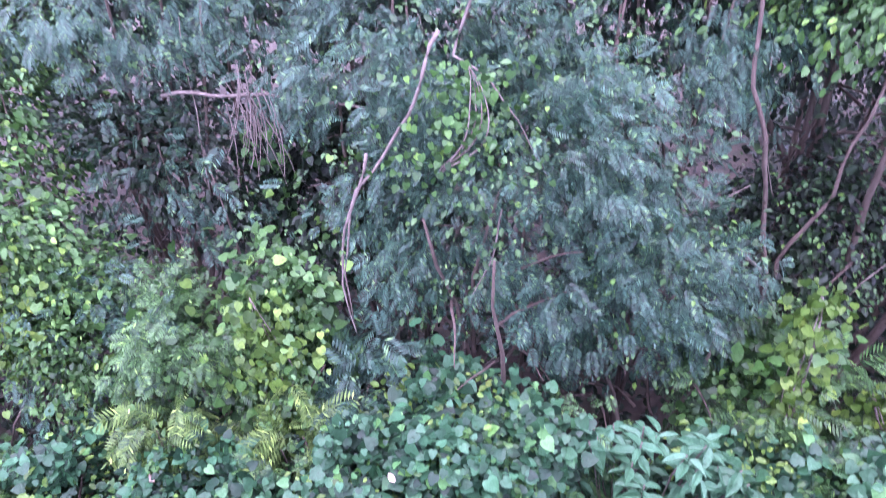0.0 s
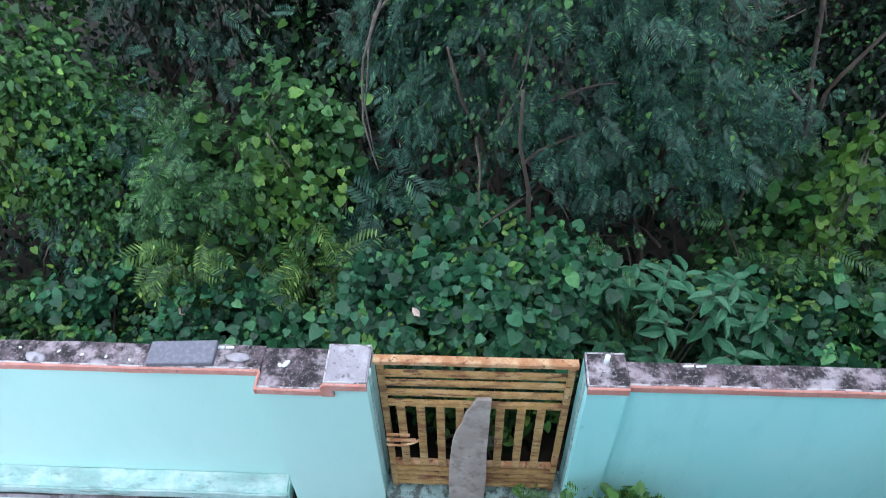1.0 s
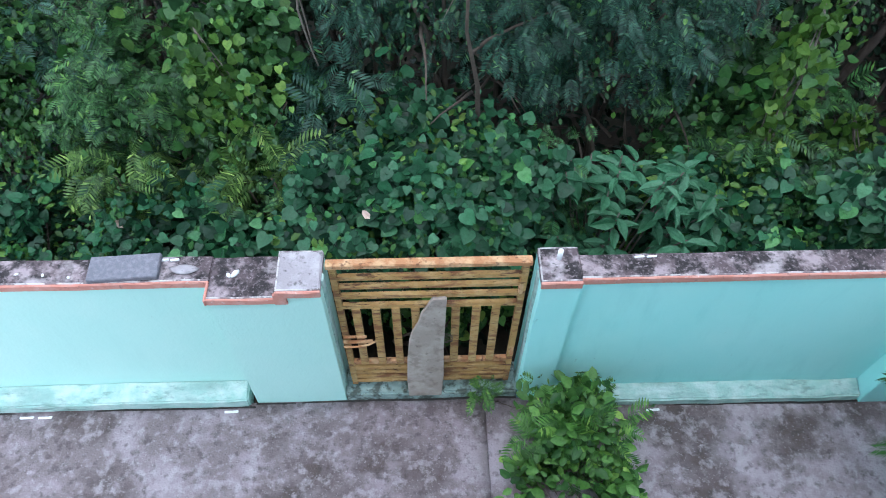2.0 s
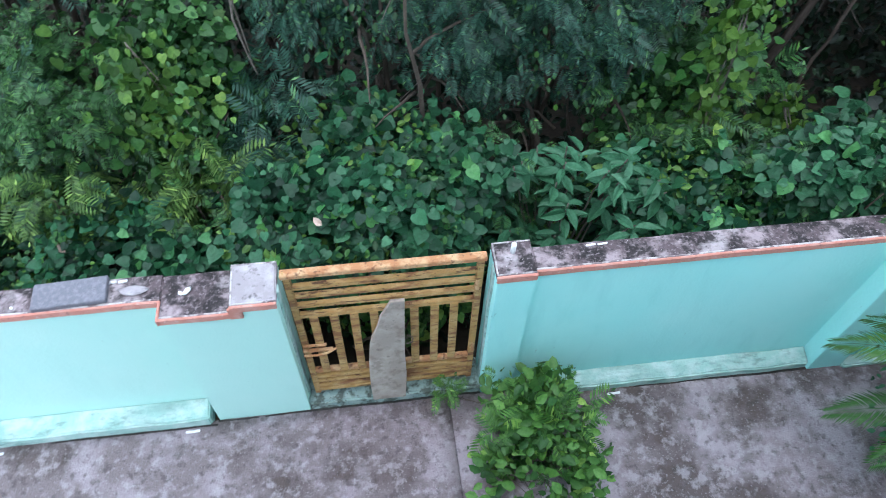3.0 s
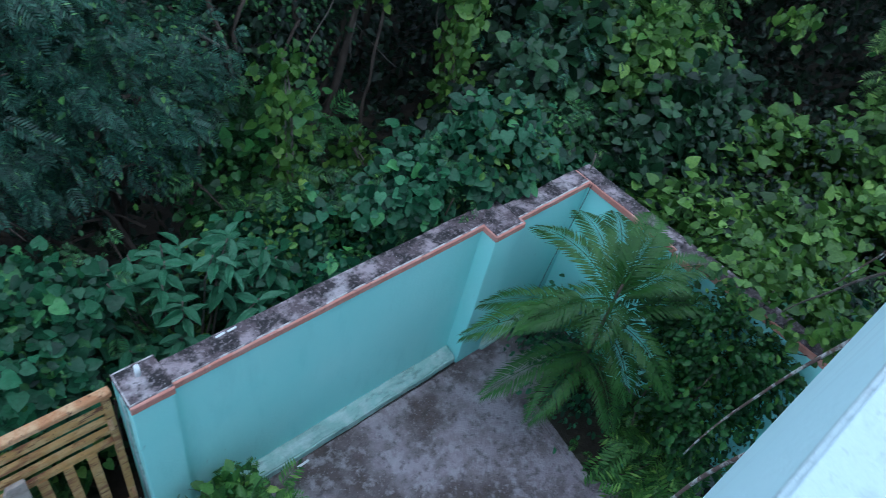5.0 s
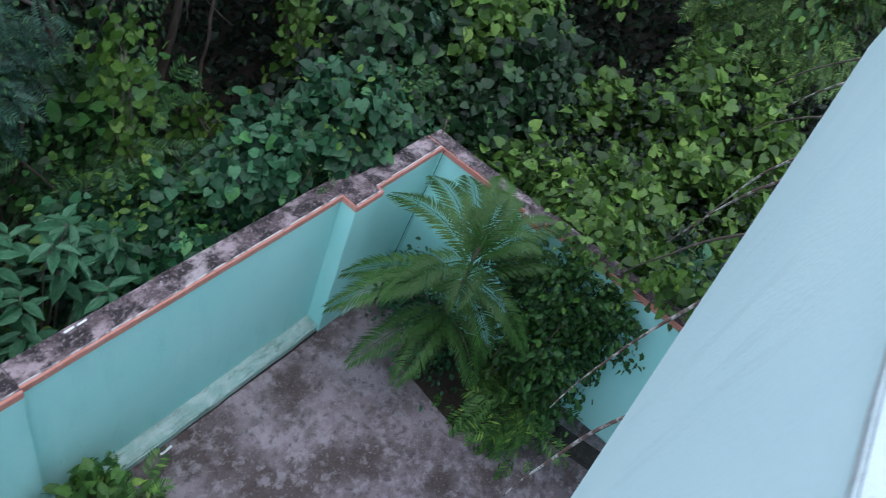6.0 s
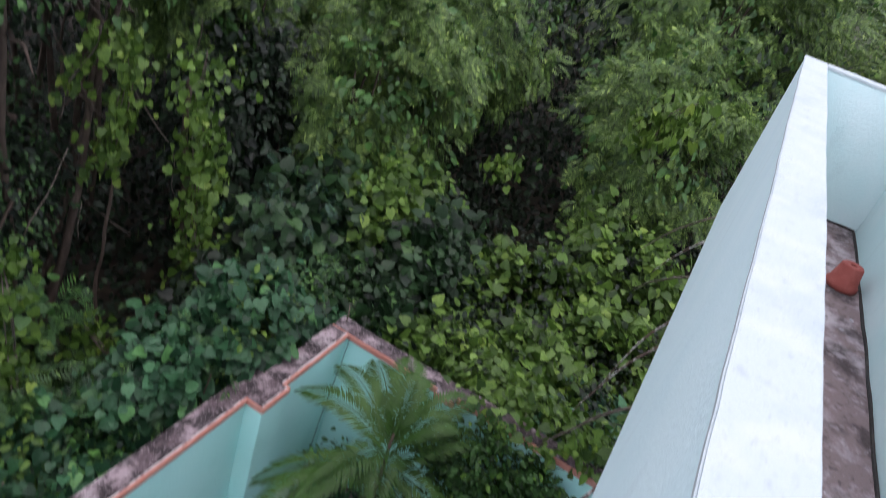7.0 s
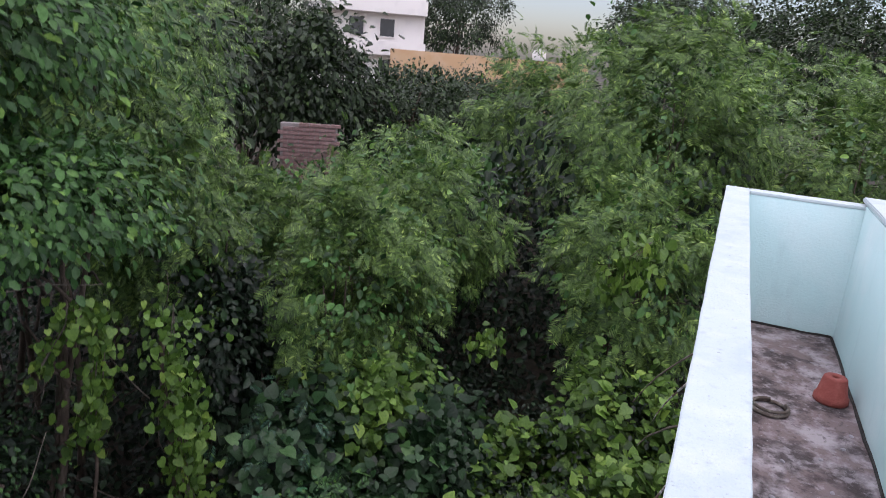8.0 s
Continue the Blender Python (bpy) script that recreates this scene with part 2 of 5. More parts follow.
# ------------------------------------------------------------------ building helpers
def finish(bm, name, mat, parent=None, smooth=False):
    me = bpy.data.meshes.new(name)
    bm.normal_update()
    bm.to_mesh(me)
    bm.free()
    if smooth:
        for p in me.polygons:
            p.use_smooth = True
    me.materials.append(mat)
    ob = new(name, me)
    if parent is not None:
        ob.parent = parent
    return ob


def part(name, bm, mat, parent, label="", smooth=False):
    ob = finish(bm, name, mat, parent, smooth)
    return tagged(ob, label) if label else ob


def slab(x0, x1, y0, y1, z0, z1, bevel=0.006, cuts=0, wob=0.0, bm=None):
    """A box with worn, slightly wavy edges."""
    own = bm is None
    b = bmesh.new()
    bmesh.ops.create_cube(b, size=1)
    bmesh.ops.transform(b, matrix=Matrix.LocRotScale(((x0 + x1) / 2, (y0 + y1) / 2, (z0 + z1) / 2), None, (x1 - x0, y1 - y0, z1 - z0)), verts=b.verts)
    if cuts:
        longest = 0 if (x1 - x0) >= max(y1 - y0, z1 - z0) else (1 if (y1 - y0) >= z1 - z0 else 2)
        es = [e for e in b.edges if abs((e.verts[0].co - e.verts[1].co)[longest]) > 1e-5]
        bmesh.ops.subdivide_edges(b, edges=es, cuts=cuts)
    if bevel:
        bmesh.ops.bevel(b, geom=[e for e in b.edges if e.calc_face_angle(0) > 0.5], offset=bevel, segments=2, affect="EDGES")
    if wob:
        for v in b.verts:
            v.co += Vector(noise.noise_vector(v.co * 3.1)) * wob + Vector(noise.noise_vector(v.co * 11)) * wob * 0.5
    if own:
        return b
    me = bpy.data.meshes.new("tmp")
    b.to_mesh(me)
    b.free()
    bm.from_mesh(me)
    bpy.data.meshes.remove(me)
    return bm


def tube(bm, pts, r0, r1, sides=7, rough=0.0):
    """A tapered round bar or limb along pts."""
    pts = [Vector(p) for p in pts]
    rings = []
    up = Vector((0.3, 0.1, 1)).normalized()
    for i, p in enumerate(pts):
        d = (pts[min(i + 1, len(pts) - 1)] - pts[max(i - 1, 0)]).normalized()
        a = d.cross(up)
        a = a.normalized() if a.length > 1e-3 else Vector((1, 0, 0))
        c = d.cross(a).normalized()
        r = r0 + (r1 - r0) * i / (len(pts) - 1)
        ring = []
        for k in range(sides):
            w = 2 * math.pi * k / sides
            q = 1 + rough * noise.noise(p * 5 + Vector((k * 3.1, 0, 0)))
            ring.append(bm.verts.new(p + (a * math.cos(w) + c * math.sin(w)) * r * q))
        rings.append(ring)
    for lo, hi in zip(rings, rings[1:]):
        for k in range(sides):
            bm.faces.new((lo[k], lo[(k + 1) % sides], hi[(k + 1) % sides], hi[k]))
    bm.faces.new(rings[-1])
    bm.faces.new(rings[0][::-1])
    return bm


def curve_pts(a, b, sag=(0, 0, 0), n=8, jit=0.0, rng=None):
    a, b, s = Vector(a), Vector(b), Vector(sag)
    out = []
    for i in range(n + 1):
        t = i / n
        p = a.lerp(b, t) + s * (4 * t * (1 - t))
        if jit and 0 < i:
            p += Vector(noise.noise_vector(p * 2.3 + Vector((7, 3, 1)))) * jit
        out.append(p)
    return out


# leaf shapes: x sideways, y along the leaf, z up
HEART = ([(0, 0, 0), (0.22, -0.13, 0.03), (0.42, -0.04, 0.06), (0.50, 0.20, 0.078), (0.43, 0.50, 0.048), (0.23, 0.78, -0.03), (0, 1, -0.132), (-0.23, 0.76, -0.024), (-0.42, 0.48, 0.054), (-0.51, 0.20, 0.072), (-0.41, -0.05, 0.054), (-0.21, -0.13, 0.03), (0, 0.42, -0.02)], [(0, 1, 2, 12), (12, 2, 3, 4), (12, 4, 5, 6), (12, 6, 7, 8), (12, 8, 9, 10), (0, 12, 10, 11)])
LANCE = ([(0, 0, 0), (0.13, 0.2, 0.035), (0.19, 0.5, 0.04), (0.11, 0.8, -0.03), (0, 1, -0.16), (-0.11, 0.8, -0.03), (-0.19, 0.5, 0.04), (-0.13, 0.2, 0.035)], [(0, 1, 2, 3, 4), (0, 4, 5, 6, 7)])
OVAL = ([(0, 0, 0), (0.3, 0.35, 0.10), (0.24, 0.75, 0.03), (0, 1, -0.16), (-0.24, 0.75, 0.03), (-0.3, 0.35, 0.10)], [(0, 1, 2, 3), (0, 3, 4, 5)])


def feather(pairs=8, width=0.075, reach=0.42, droop=0.28):
    """A twice-feathered leaf: a stalk with pairs of narrow, drooping side blades."""
    vs, fs = [], []

    def blade(base, d, length, w):
        d = Vector(d).normalized()
        s = d.cross(Vector((0, 0, 1))).normalized() * w
        p0, p1, p2 = Vector(base), Vector(base) + d * length * 0.5, Vector(base) + d * length + Vector((0, 0, -0.1 * length))
        k = len(vs)
        vs.extend([tuple(p0), tuple(p1 + s), tuple(p2), tuple(p1 - s)])
        fs.append((k, k + 1, k + 2, k + 3))
    blade((0, 0, 0), (0, 1, -droop * 0.4), 0.95, 0.012)
    for i in range(pairs):
        y = 0.12 + 0.85 * i / pairs
        z = -droop * y * y
        ln = reach * (0.65 + 0.5 * math.sin(math.pi * (i + 0.7) / (pairs + 0.6)))
        for sg in (-1, 1):
            blade((0, y, z), (sg * 1.0, 0.55, -0.12), ln, width * 0.5)
    blade((0, 0.95, -droop), (0, 1, -0.5), reach * 0.7, width * 0.5)
    return vs, fs


FEATHER = feather(7, 0.10, 0.44, 0.25)
FEATHER_FINE = feather(9, 0.075, 0.34, 0.42)


def scatter(name, shape, places, ahead, upward, sizes, mat, parent=None):
    """One mesh of many leaves: numpy arrays of places, directions, normals and sizes."""
    tv, tf = np.array(shape[0]), shape[1]
    f = ahead / np.maximum(np.linalg.norm(ahead, axis=1, keepdims=True), 1e-6)
    s = np.cross(f, upward)
    s /= np.maximum(np.linalg.norm(s, axis=1, keepdims=True), 1e-6)
    u = np.cross(s, f)
    n, k = len(places), len(tv)
    co = places[:, None] + sizes[:, None, None] * (tv[None, :, :1] * s[:, None] + tv[None, :, 1:2] * f[:, None] + tv[None, :, 2:] * u[:, None])
    loops = np.concatenate([np.array(t) for t in tf])
    sizes_f = np.array([len(t) for t in tf])
    allv = (loops[None] + (np.arange(n) * k)[:, None]).ravel()
    tot = np.tile(sizes_f, n)
    me = bpy.data.meshes.new(name)
    me.vertices.add(n * k)
    me.vertices.foreach_set("co", co.ravel().astype(np.float32))
    me.loops.add(len(allv))
    me.loops.foreach_set("vertex_index", allv.astype(np.int32))
    me.polygons.add(len(tot))
    me.polygons.foreach_set("loop_start", np.concatenate([[0], np.cumsum(tot)[:-1]]).astype(np.int32))
    me.update(calc_edges=True)
    me.materials.append(mat)
    ob = new(name, me)
    if parent is not None:
        ob.parent = parent
    return ob


def unit(rng, n):
    v = rng.normal(size=(n, 3))
    return v / np.linalg.norm(v, axis=1, keepdims=True)


def clump_places(rng, centre, radii, n, clumps, tight, low=-0.75):
    """Leaf places in uneven clumps near the outside of a crown; also the way outwards at each."""
    c, r = np.array(centre), np.array(radii)
    d = unit(rng, clumps * 4)
    d = d[d[:, 2] > low][:clumps]
    cc = d * rng.uniform(0.5, 1.05, (len(d), 1))
    w = rng.uniform(0.4, 1.6, len(d))
    k = rng.choice(len(d), n, p=w / w.sum())
    spread = tight * rng.uniform(0.6, 1.5, len(d))[k][:, None]
    p = cc[k] + rng.normal(size=(n, 3)) * spread
    out = p / np.maximum(np.linalg.norm(p, axis=1, keepdims=True), 1e-3)
    return c + p * r, out


def leaf_turns(rng, out, droop=0.5, loose=0.6, toss=0.5):
    n = len(out)
    ahead = out * 0.7 + unit(rng, n) * loose
    ahead[:, 2] -= droop
    upward = out * 0.5 + np.array([-0.1, -0.35, 0.8]) + unit(rng, n) * toss
    return ahead, upward


def clear_of_walls(p, centre):
    """Which leaf places lie above the ground and do not grow through the compound walls."""
    keep = p[:, 2] > Z_OUT + 0.04
    if centre[1] > 2.9:      # outside the long wall
        keep &= (p[:, 1] > 2.86) | (p[:, 0] > 4.5) | ((p[:, 2] > 1.44) & (p[:, 1] > 2.55))
    elif centre[0] > 4.3:    # outside the return wall
        keep &= (p[:, 0] > 4.42) | ((p[:, 2] > 1.44) & (p[:, 0] > 4.1))
    return keep


def plant(name, label, category, centre, radii, n, shape, size, mat, seed, clumps=40, tight=0.2, group="", foot=None, stems=4, droop=0.5, kind="", stem_mat=None, stem_r=0.02, mix=None, toss=0.5):
    """A bush or small tree: stems from the ground into the crown, and a crown of leaves."""
    rng = np.random.default_rng(seed)
    root = Vector(foot if foot else (centre[0], centre[1], Z_OUT))
    thing = new(name)
    thing.location = root
    tagged(thing, label, category, group, kind)
    bm = bmesh.new()
    d = unit(rng, stems)
    for v in d:
        v[2] = abs(v[2]) * 0.6
        tip = Vector(centre) + Vector(v) * Vector(radii).length * 0.45
        side = Vector((*rng.normal(size=2) * 0.12, 0))
        tube(bm, [p - root for p in curve_pts(root + Vector((*rng.normal(size=2) * 0.06, -0.03)), tip, side, 7, 0.06)], stem_r, stem_r * 0.3, 6, 0.3)
        for b in range(3):
            t0 = root.lerp(tip, 0.45 + 0.15 * b)
            tube(bm, [p - root for p in curve_pts(t0, t0 + Vector(unit(rng, 1)[0]) * Vector(radii).length * 0.35, (0, 0, 0.05), 5, 0.05)], stem_r * 0.45, stem_r * 0.12, 5)
    part("stem", bm, stem_mat or M_BARK, thing, smooth=True)
    p, out = clump_places(rng, centre, radii, n, clumps, tight)
    keep = clear_of_walls(p, centre)
    p, out = p[keep], out[keep]
    ahead, upward = leaf_turns(rng, out, droop, toss=toss)
    scatter("foliage", shape, p - np.array(root), ahead, upward, size * rng.uniform(0.4, 1.3, len(p)), mat, thing)
    if mix:
        p, out = clump_places(rng, centre, np.array(radii) * 1.05, int(n * mix[3]), clumps, tight * 1.2)
        keep = clear_of_walls(p, centre)
        p, out = p[keep], out[keep]
        ahead, upward = leaf_turns(rng, out, droop)
        scatter("climber_foliage", mix[0], p - np.array(root), ahead, upward, mix[1] * rng.uniform(0.4, 1.3, len(p)), mix[2], thing)
    return thing


# ------------------------------------------------------------------ ground and yard
def yard_z(x):
    return -0.10 - 0.015 * min(max(x - 0.7, 0.0), 2.4)


bm = bmesh.new()
ring_r = [0.0, 3, 6, 10, 16, 26, 45, 90, 200, 600, 2500]
rows_v = []
for r in ring_r:
    row = []
    for k in range(48):
        a = 2 * math.pi * k / 48
        p = Vector((r * math.cos(a) + 2, r * math.sin(a) + 2, 0))
        p.z = Z_OUT - 0.06 + (0.05 * noise.noise(p * 0.6) if r < 60 else 0)
        row.append(bm.verts.new(p))
    rows_v.append(row)
for lo, hi in zip(rows_v, rows_v[1:]):
    for k in range(48):
        vs = [lo[k], hi[k], hi[(k + 1) % 48], lo[(k + 1) % 48]]
        bm.faces.new(vs)
bmesh.ops.remove_doubles(bm, verts=bm.verts, dist=1e-4)
ground = finish(bm, "ground", M_SOIL)
tagged(ground, "dark soil under leaf litter beneath the thicket", "ground", kind="structure")


def yard_panel(x0, x1, y0, y1):
    b = bmesh.new()
    nx, ny = max(2, int((x1 - x0) / 0.12)), max(2, int((y1 - y0) / 0.12))
    top = [[b.verts.new((x0 + (x1 - x0) * i / nx, y0 + (y1 - y0) * j / ny, 0)) for j in range(ny + 1)] for i in range(nx + 1)]
    for r in top:
        for v in r:
            v.co.z = yard_z(v.co.x) + 0.008 * noise.noise(v.co * 1.7) + 0.003 * noise.noise(v.co * 9)
    fs = [b.faces.new((top[i][j], top[i + 1][j], top[i + 1][j + 1], top[i][j + 1])) for i in range(nx) for j in range(ny)]
    ext = bmesh.ops.extrude_face_region(b, geom=fs)
    low = [e for e in ext["geom"] if isinstance(e, bmesh.types.BMVert)]
    for v in low:
        v.co.z = -0.3
    bmesh.ops.recalc_face_normals(b, faces=b.faces)
    return b


pavement = new("pavement")
tagged(pavement, "stained grey concrete yard inside the compound wall", "pavement", kind="structure")
for x0, x1, y0, y1 in ((-9.0, 0.385, -0.9, 2.53), (0.389, 1.10, -0.9, 2.52), (1.104, 4.28, -0.9, 2.52)):
    part("panel", yard_panel(x0, x1, y0, y1), M_YARD, pavement, smooth=True)

# a thin black strip along the foot of the wall
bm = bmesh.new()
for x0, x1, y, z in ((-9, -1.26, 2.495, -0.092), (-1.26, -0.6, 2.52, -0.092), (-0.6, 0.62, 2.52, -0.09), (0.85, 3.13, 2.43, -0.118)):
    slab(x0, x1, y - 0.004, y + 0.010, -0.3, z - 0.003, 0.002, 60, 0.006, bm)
tagged(finish(bm, "wall_foot_strip", M_GAP), "thin black strip along the wall foot", "dirt", kind="stuff")


# ------------------------------------------------------------------ compound wall
def wall_run(name, label, x0, x1, y0, y1, top, foot, lip=True, band_h=0.045, paint=None):
    w = finish(slab(x0, x1, y0, y1, foot, top - band_h, 0.004, 24, 0.004), name, paint or M_TURQ)
    tagged(w, label, "wall", kind="structure")
    part("coping", slab(x0 - 0.0, x1 + 0.0, y0 + 0.004, y1 + 0.012, top - band_h, top, 0.007, 40, 0.006), M_COPING, w, "black mossy cement coping")
    if lip:
        part("band", slab(x0, x1, y0 - 0.012, y0 + 0.004, top - band_h - 0.004, top + 0.003, 0.004, 40, 0.003), M_PINK, w, "salmon painted band")
        part("lime_edge", slab(x0 + 0.004, x1 - 0.004, y0 + 0.003, y0 + 0.013, top - 0.004, top + 0.006, 0.003, 60, 0.004), M_LIME, w, "chalky white lime edge")
    return w


TURQ_LABEL = "turquoise painted compound wall with a salmon band and mossy top"
wall_run("wall_1", TURQ_LABEL, -9.0, -1.253, 2.655, 2.82, 1.317, -0.25, paint=M_TURQ_LIT)
w = wall_run("wall_2", "turquoise thick wall bay beside the gate with mossy top", -1.253, -0.84, 2.534, 2.81, 1.317, -0.25, paint=M_TURQ_LIT)
wall_run("wall_3", TURQ_LABEL, 0.85, 3.131, 2.563, 2.715, 1.400, -0.25)
w4 = wall_run("wall_4", "turquoise wall pilaster with a salmon band", 3.131, 3.40, 2.425, 2.71, 1.400, -0.25)
part("band", slab(3.117, 3.131, 2.415, 2.563, 1.351, 1.403, 0.004), M_PINK, w4)
part("band", slab(3.40, 3.414, 2.415, 2.475, 1.351, 1.403, 0.004), M_PINK, w4)
part("band", slab(-1.268, -1.253, 2.52, 2.655, 1.268, 1.320, 0.004), M_PINK, w)
part("band", slab(-0.874, -0.80, 2.517, 2.532, 1.268, 1.37, 0.003), M_PINK, w)
wall_run("wall_5", TURQ_LABEL, 3.40, 4.21, 2.478, 2.63, 1.400, -0.25)


def side_wall(name, y0, y1, x0, x1, top):
    w = finish(slab(x0, x1, y0, y1, -0.25, top - 0.045, 0.004, 20, 0.004), name, M_TURQ)
    tagged(w, "turquoise return wall with a salmon band under creepers", "wall", kind="structure")
    part("coping", slab(x0 + 0.004, x1 + 0.01, y0, y1, top - 0.045, top, 0.007, 30, 0.006), M_COPING, w, "black mossy cement coping")
    part("band", slab(x0 - 0.012, x0 + 0.004, y0, y1, top - 0.05, top + 0.003, 0.004, 30, 0.003), M_PINK, w, "salmon painted band")
    return w


side_wall("wall_6", 1.62, 2.63, 4.213, 4.37, 1.40)
side_wall("wall_7", 1.45, 1.62, 4.16, 4.37, 1.40)
side_wall("wall_8", -0.9, 1.45, 4.235, 4.385, 1.40)


def plinth(name, x0, x1, y0, y1, z0, z1, tilt, fall=0.0):
    b = slab(x0, x1, y0, y1, z0, z1, 0.012, 50, 0.010)
    for v in b.verts:
        if v.co.z > (z0 + z1) / 2 and v.co.y < (y0 + y1) / 2:
            v.co.z -= tilt
        if v.co.z > z0 + 0.05:
            v.co.z += fall * (v.co.x - x0) / (x1 - x0)
    return tagged(finish(b, name, M_PLINTH), "weathered plinth with flaking turquoise paint along the wall foot", "plinth", kind="structure")


plinth("plinth_1", -9.0, -1.30, 2.505, 2.66, -0.2, 0.03, 0.03)
plinth("plinth_2", 0.85, 3.13, 2.44, 2.57, -0.3, 0.01, 0.035, -0.03)
plinth("plinth_3", 3.40, 4.21, 2.40, 2.48, -0.3, -0.06, 0.03)


def gate_pillar(x0, x1, y0, y1, top, cap_mat, label, paint):
    p = new("gate_pillar")
    p.location = ((x0 + x1) / 2, (y0 + y1) / 2, -0.1)
    tagged(p, label, "pillar", "gate pillars")
    o = Vector(p.location)

    def local(b):
        bmesh.ops.translate(b, verts=b.verts, vec=-o)
        return b
    part("shaft", local(slab(x0, x1, y0, y1, -0.25, top - 0.045, 0.002, 16, 0.003)), paint, p)
    part("cap", local(slab(x0 - 0.001, x1 + 0.001, y0 + 0.005, y1 + 0.004, top - 0.045, top + 0.006, 0.008, 6, 0.004)), cap_mat, p)
    part("band", local(slab(x0 - 0.003, x1 + 0.003, y0 - 0.013, y0 + 0.005, top - 0.052, top + 0.004, 0.004, 6, 0.003)), M_PINK, p, "salmon painted band")
    for a, b, c, d in ((x0, x1, y0 + 0.004, y0 + 0.013), (x0, x0 + 0.009, y0 + 0.014, y1), (x0 + 0.01, x1, y1 - 0.009, y1)):
        part("lime_edge", local(slab(a, b, c, d, top - 0.002, top + 0.011, 0.003, 8, 0.003)), M_LIME, p, "chalky white lime edge")
    return p


gate_pillar(-0.859, -0.609, 2.531, 2.80, 1.384, M_CAPGREY, "turquoise gate pillar with a grey cement cap", M_TURQ_LIT)
gate_pillar(0.622, 0.849, 2.533, 2.766, 1.413, M_COPING, "turquoise gate pillar with a black mossy cap", M_TURQ)
# broken edge of paint on the inner faces, a pale strip of bare plaster
for nm, x in (("jamb_1", -0.606), ("jamb_2", 0.619)):
    tagged(finish(slab(x - 0.008, x + 0.008, 2.60, 2.66, -0.1, 1.37, 0.004, 20, 0.006), nm, M_PLINTH), "flaking plaster edge beside the gate", "jamb", kind="structure")

tagged(finish(slab(-0.61, 0.62, 2.53, 2.78, -0.25, 0.0, 0.015, 16, 0.010), "door_sill", M_SILL), "worn mossy cement sill under the gate", "sill", kind="structure")


# ------------------------------------------------------------------ gate
GATE_LEAN = Matrix.Translation((0, 2.60, 0.06)) @ Matrix.Rotation(radians(-4.2), 4, "X")
GATE_H, GATE_W = 1.355, 0.566


def build_gate():
    g = new("gate")
    g.matrix_world = GATE_LEAN
    tagged(g, "rusty ochre painted iron gate with slats, closed", "gate")

    def bar(name, fx0, fx1, z0, z1, d=0.035, mat=M_GATE, y=0.0, bevel=0.004):
        def spread(z):
            return GATE_W * (0.975 + 0.045 * z / GATE_H)
        b = slab(fx0, fx1, y - d / 2, y + d / 2, z0, z1, bevel, 4, 0.002)
        for v in b.verts:
            v.co.x *= spread(v.co.z)
        part(name, b, mat, g)
    H = GATE_H
    bar("stile", -1.0, -0.93, 0, H, 0.04)
    bar("stile", 0.93, 1.0, 0, H, 0.04)
    bar("top_rail", -1.02, 1.02, H - 0.034, H, 0.055, M_RUSTY)
    for f, h in ((0.10, 0.042), (0.165, 0.036), (0.235, 0.04), (0.31, 0.042)):
        bar("slat", -0.93, 0.93, H * (1 - f) - h / 2, H * (1 - f) + h / 2, 0.03)
    for f in (0.09, 0.20, 0.31, 0.42, 0.53, 0.645, 0.76, 0.87):
        c = -0.97 + f * 1.94
        bar("upright", c - 0.046, c + 0.046, 0.27, H * 0.685, 0.02, M_GATE, -0.012)
    bar("mid_rail", -0.93, 0.93, 0.262, 0.305, 0.03, M_RUSTY)
    for z in (0.02, 0.078, 0.136, 0.194):
        bar("slat", -0.93, 0.93, z, z + 0.038, 0.034)
    bar("latch", -1.0, -0.66, 0.565, 0.585, 0.022, M_RUSTY, -0.03)
    bar("latch", -0.98, -0.72, 0.625, 0.640, 0.018, M_RUSTY, -0.03)
    b = bmesh.new()
    tube(b, [(-0.35, -0.045, 0.60), (-0.40, -0.05, 0.565), (-0.47, -0.05, 0.545), (-0.56, -0.05, 0.55)], 0.008, 0.008, 6)
    part("latch_handle", b, M_RUSTY, g)
    for z in (0.35, 1.05):
        b = bmesh.new()
        tube(b, [(0.545, -0.01, z), (0.545, -0.01, z + 0.09)], 0.016, 0.016, 8)
        part("hinge", b, M_RUSTY, g)
    b = bmesh.new()
    for k in range(5):
        pts = [(0.115 + 0.03 * math.cos(a * 0.7 + k), -0.03 - 0.004 * k, 0.60 + 0.045 * math.sin(a * 0.5 + k * 1.3)) for a in range(8)]
        tube(b, pts, 0.0022, 0.0022, 4)
    part("tie_wire", b, M_DARKROD, g, "tangled rusty tie wire")
    return g


build_gate()

# broken cement sheet that leans on the gate
bm = bmesh.new()
outline = [(-0.155, 0.0), (0.075, 0.0), (0.09, 0.3), (0.085, 0.62), (0.10, 1.15), (0.015, 1.15), (-0.02, 1.07), (-0.055, 1.00), (-0.075, 0.9), (-0.115, 0.80), (-0.135, 0.70), (-0.155, 0.45), (-0.162, 0.2)]
front = [bm.verts.new((x, 0, z)) for x, z in outline]
bm.faces.new(front)
ext = bmesh.ops.extrude_face_region(bm, geom=bm.faces[:])
bmesh.ops.translate(bm, verts=[v for v in ext["geom"] if isinstance(v, bmesh.types.BMVert)], vec=(0, 0.028, 0))
bmesh.ops.recalc_face_normals(bm, faces=bm.faces)
bmesh.ops.bevel(bm, geom=bm.edges[:], offset=0.004, segments=1, affect="EDGES")
board = finish(bm, "cement_sheet", M_BOARD)
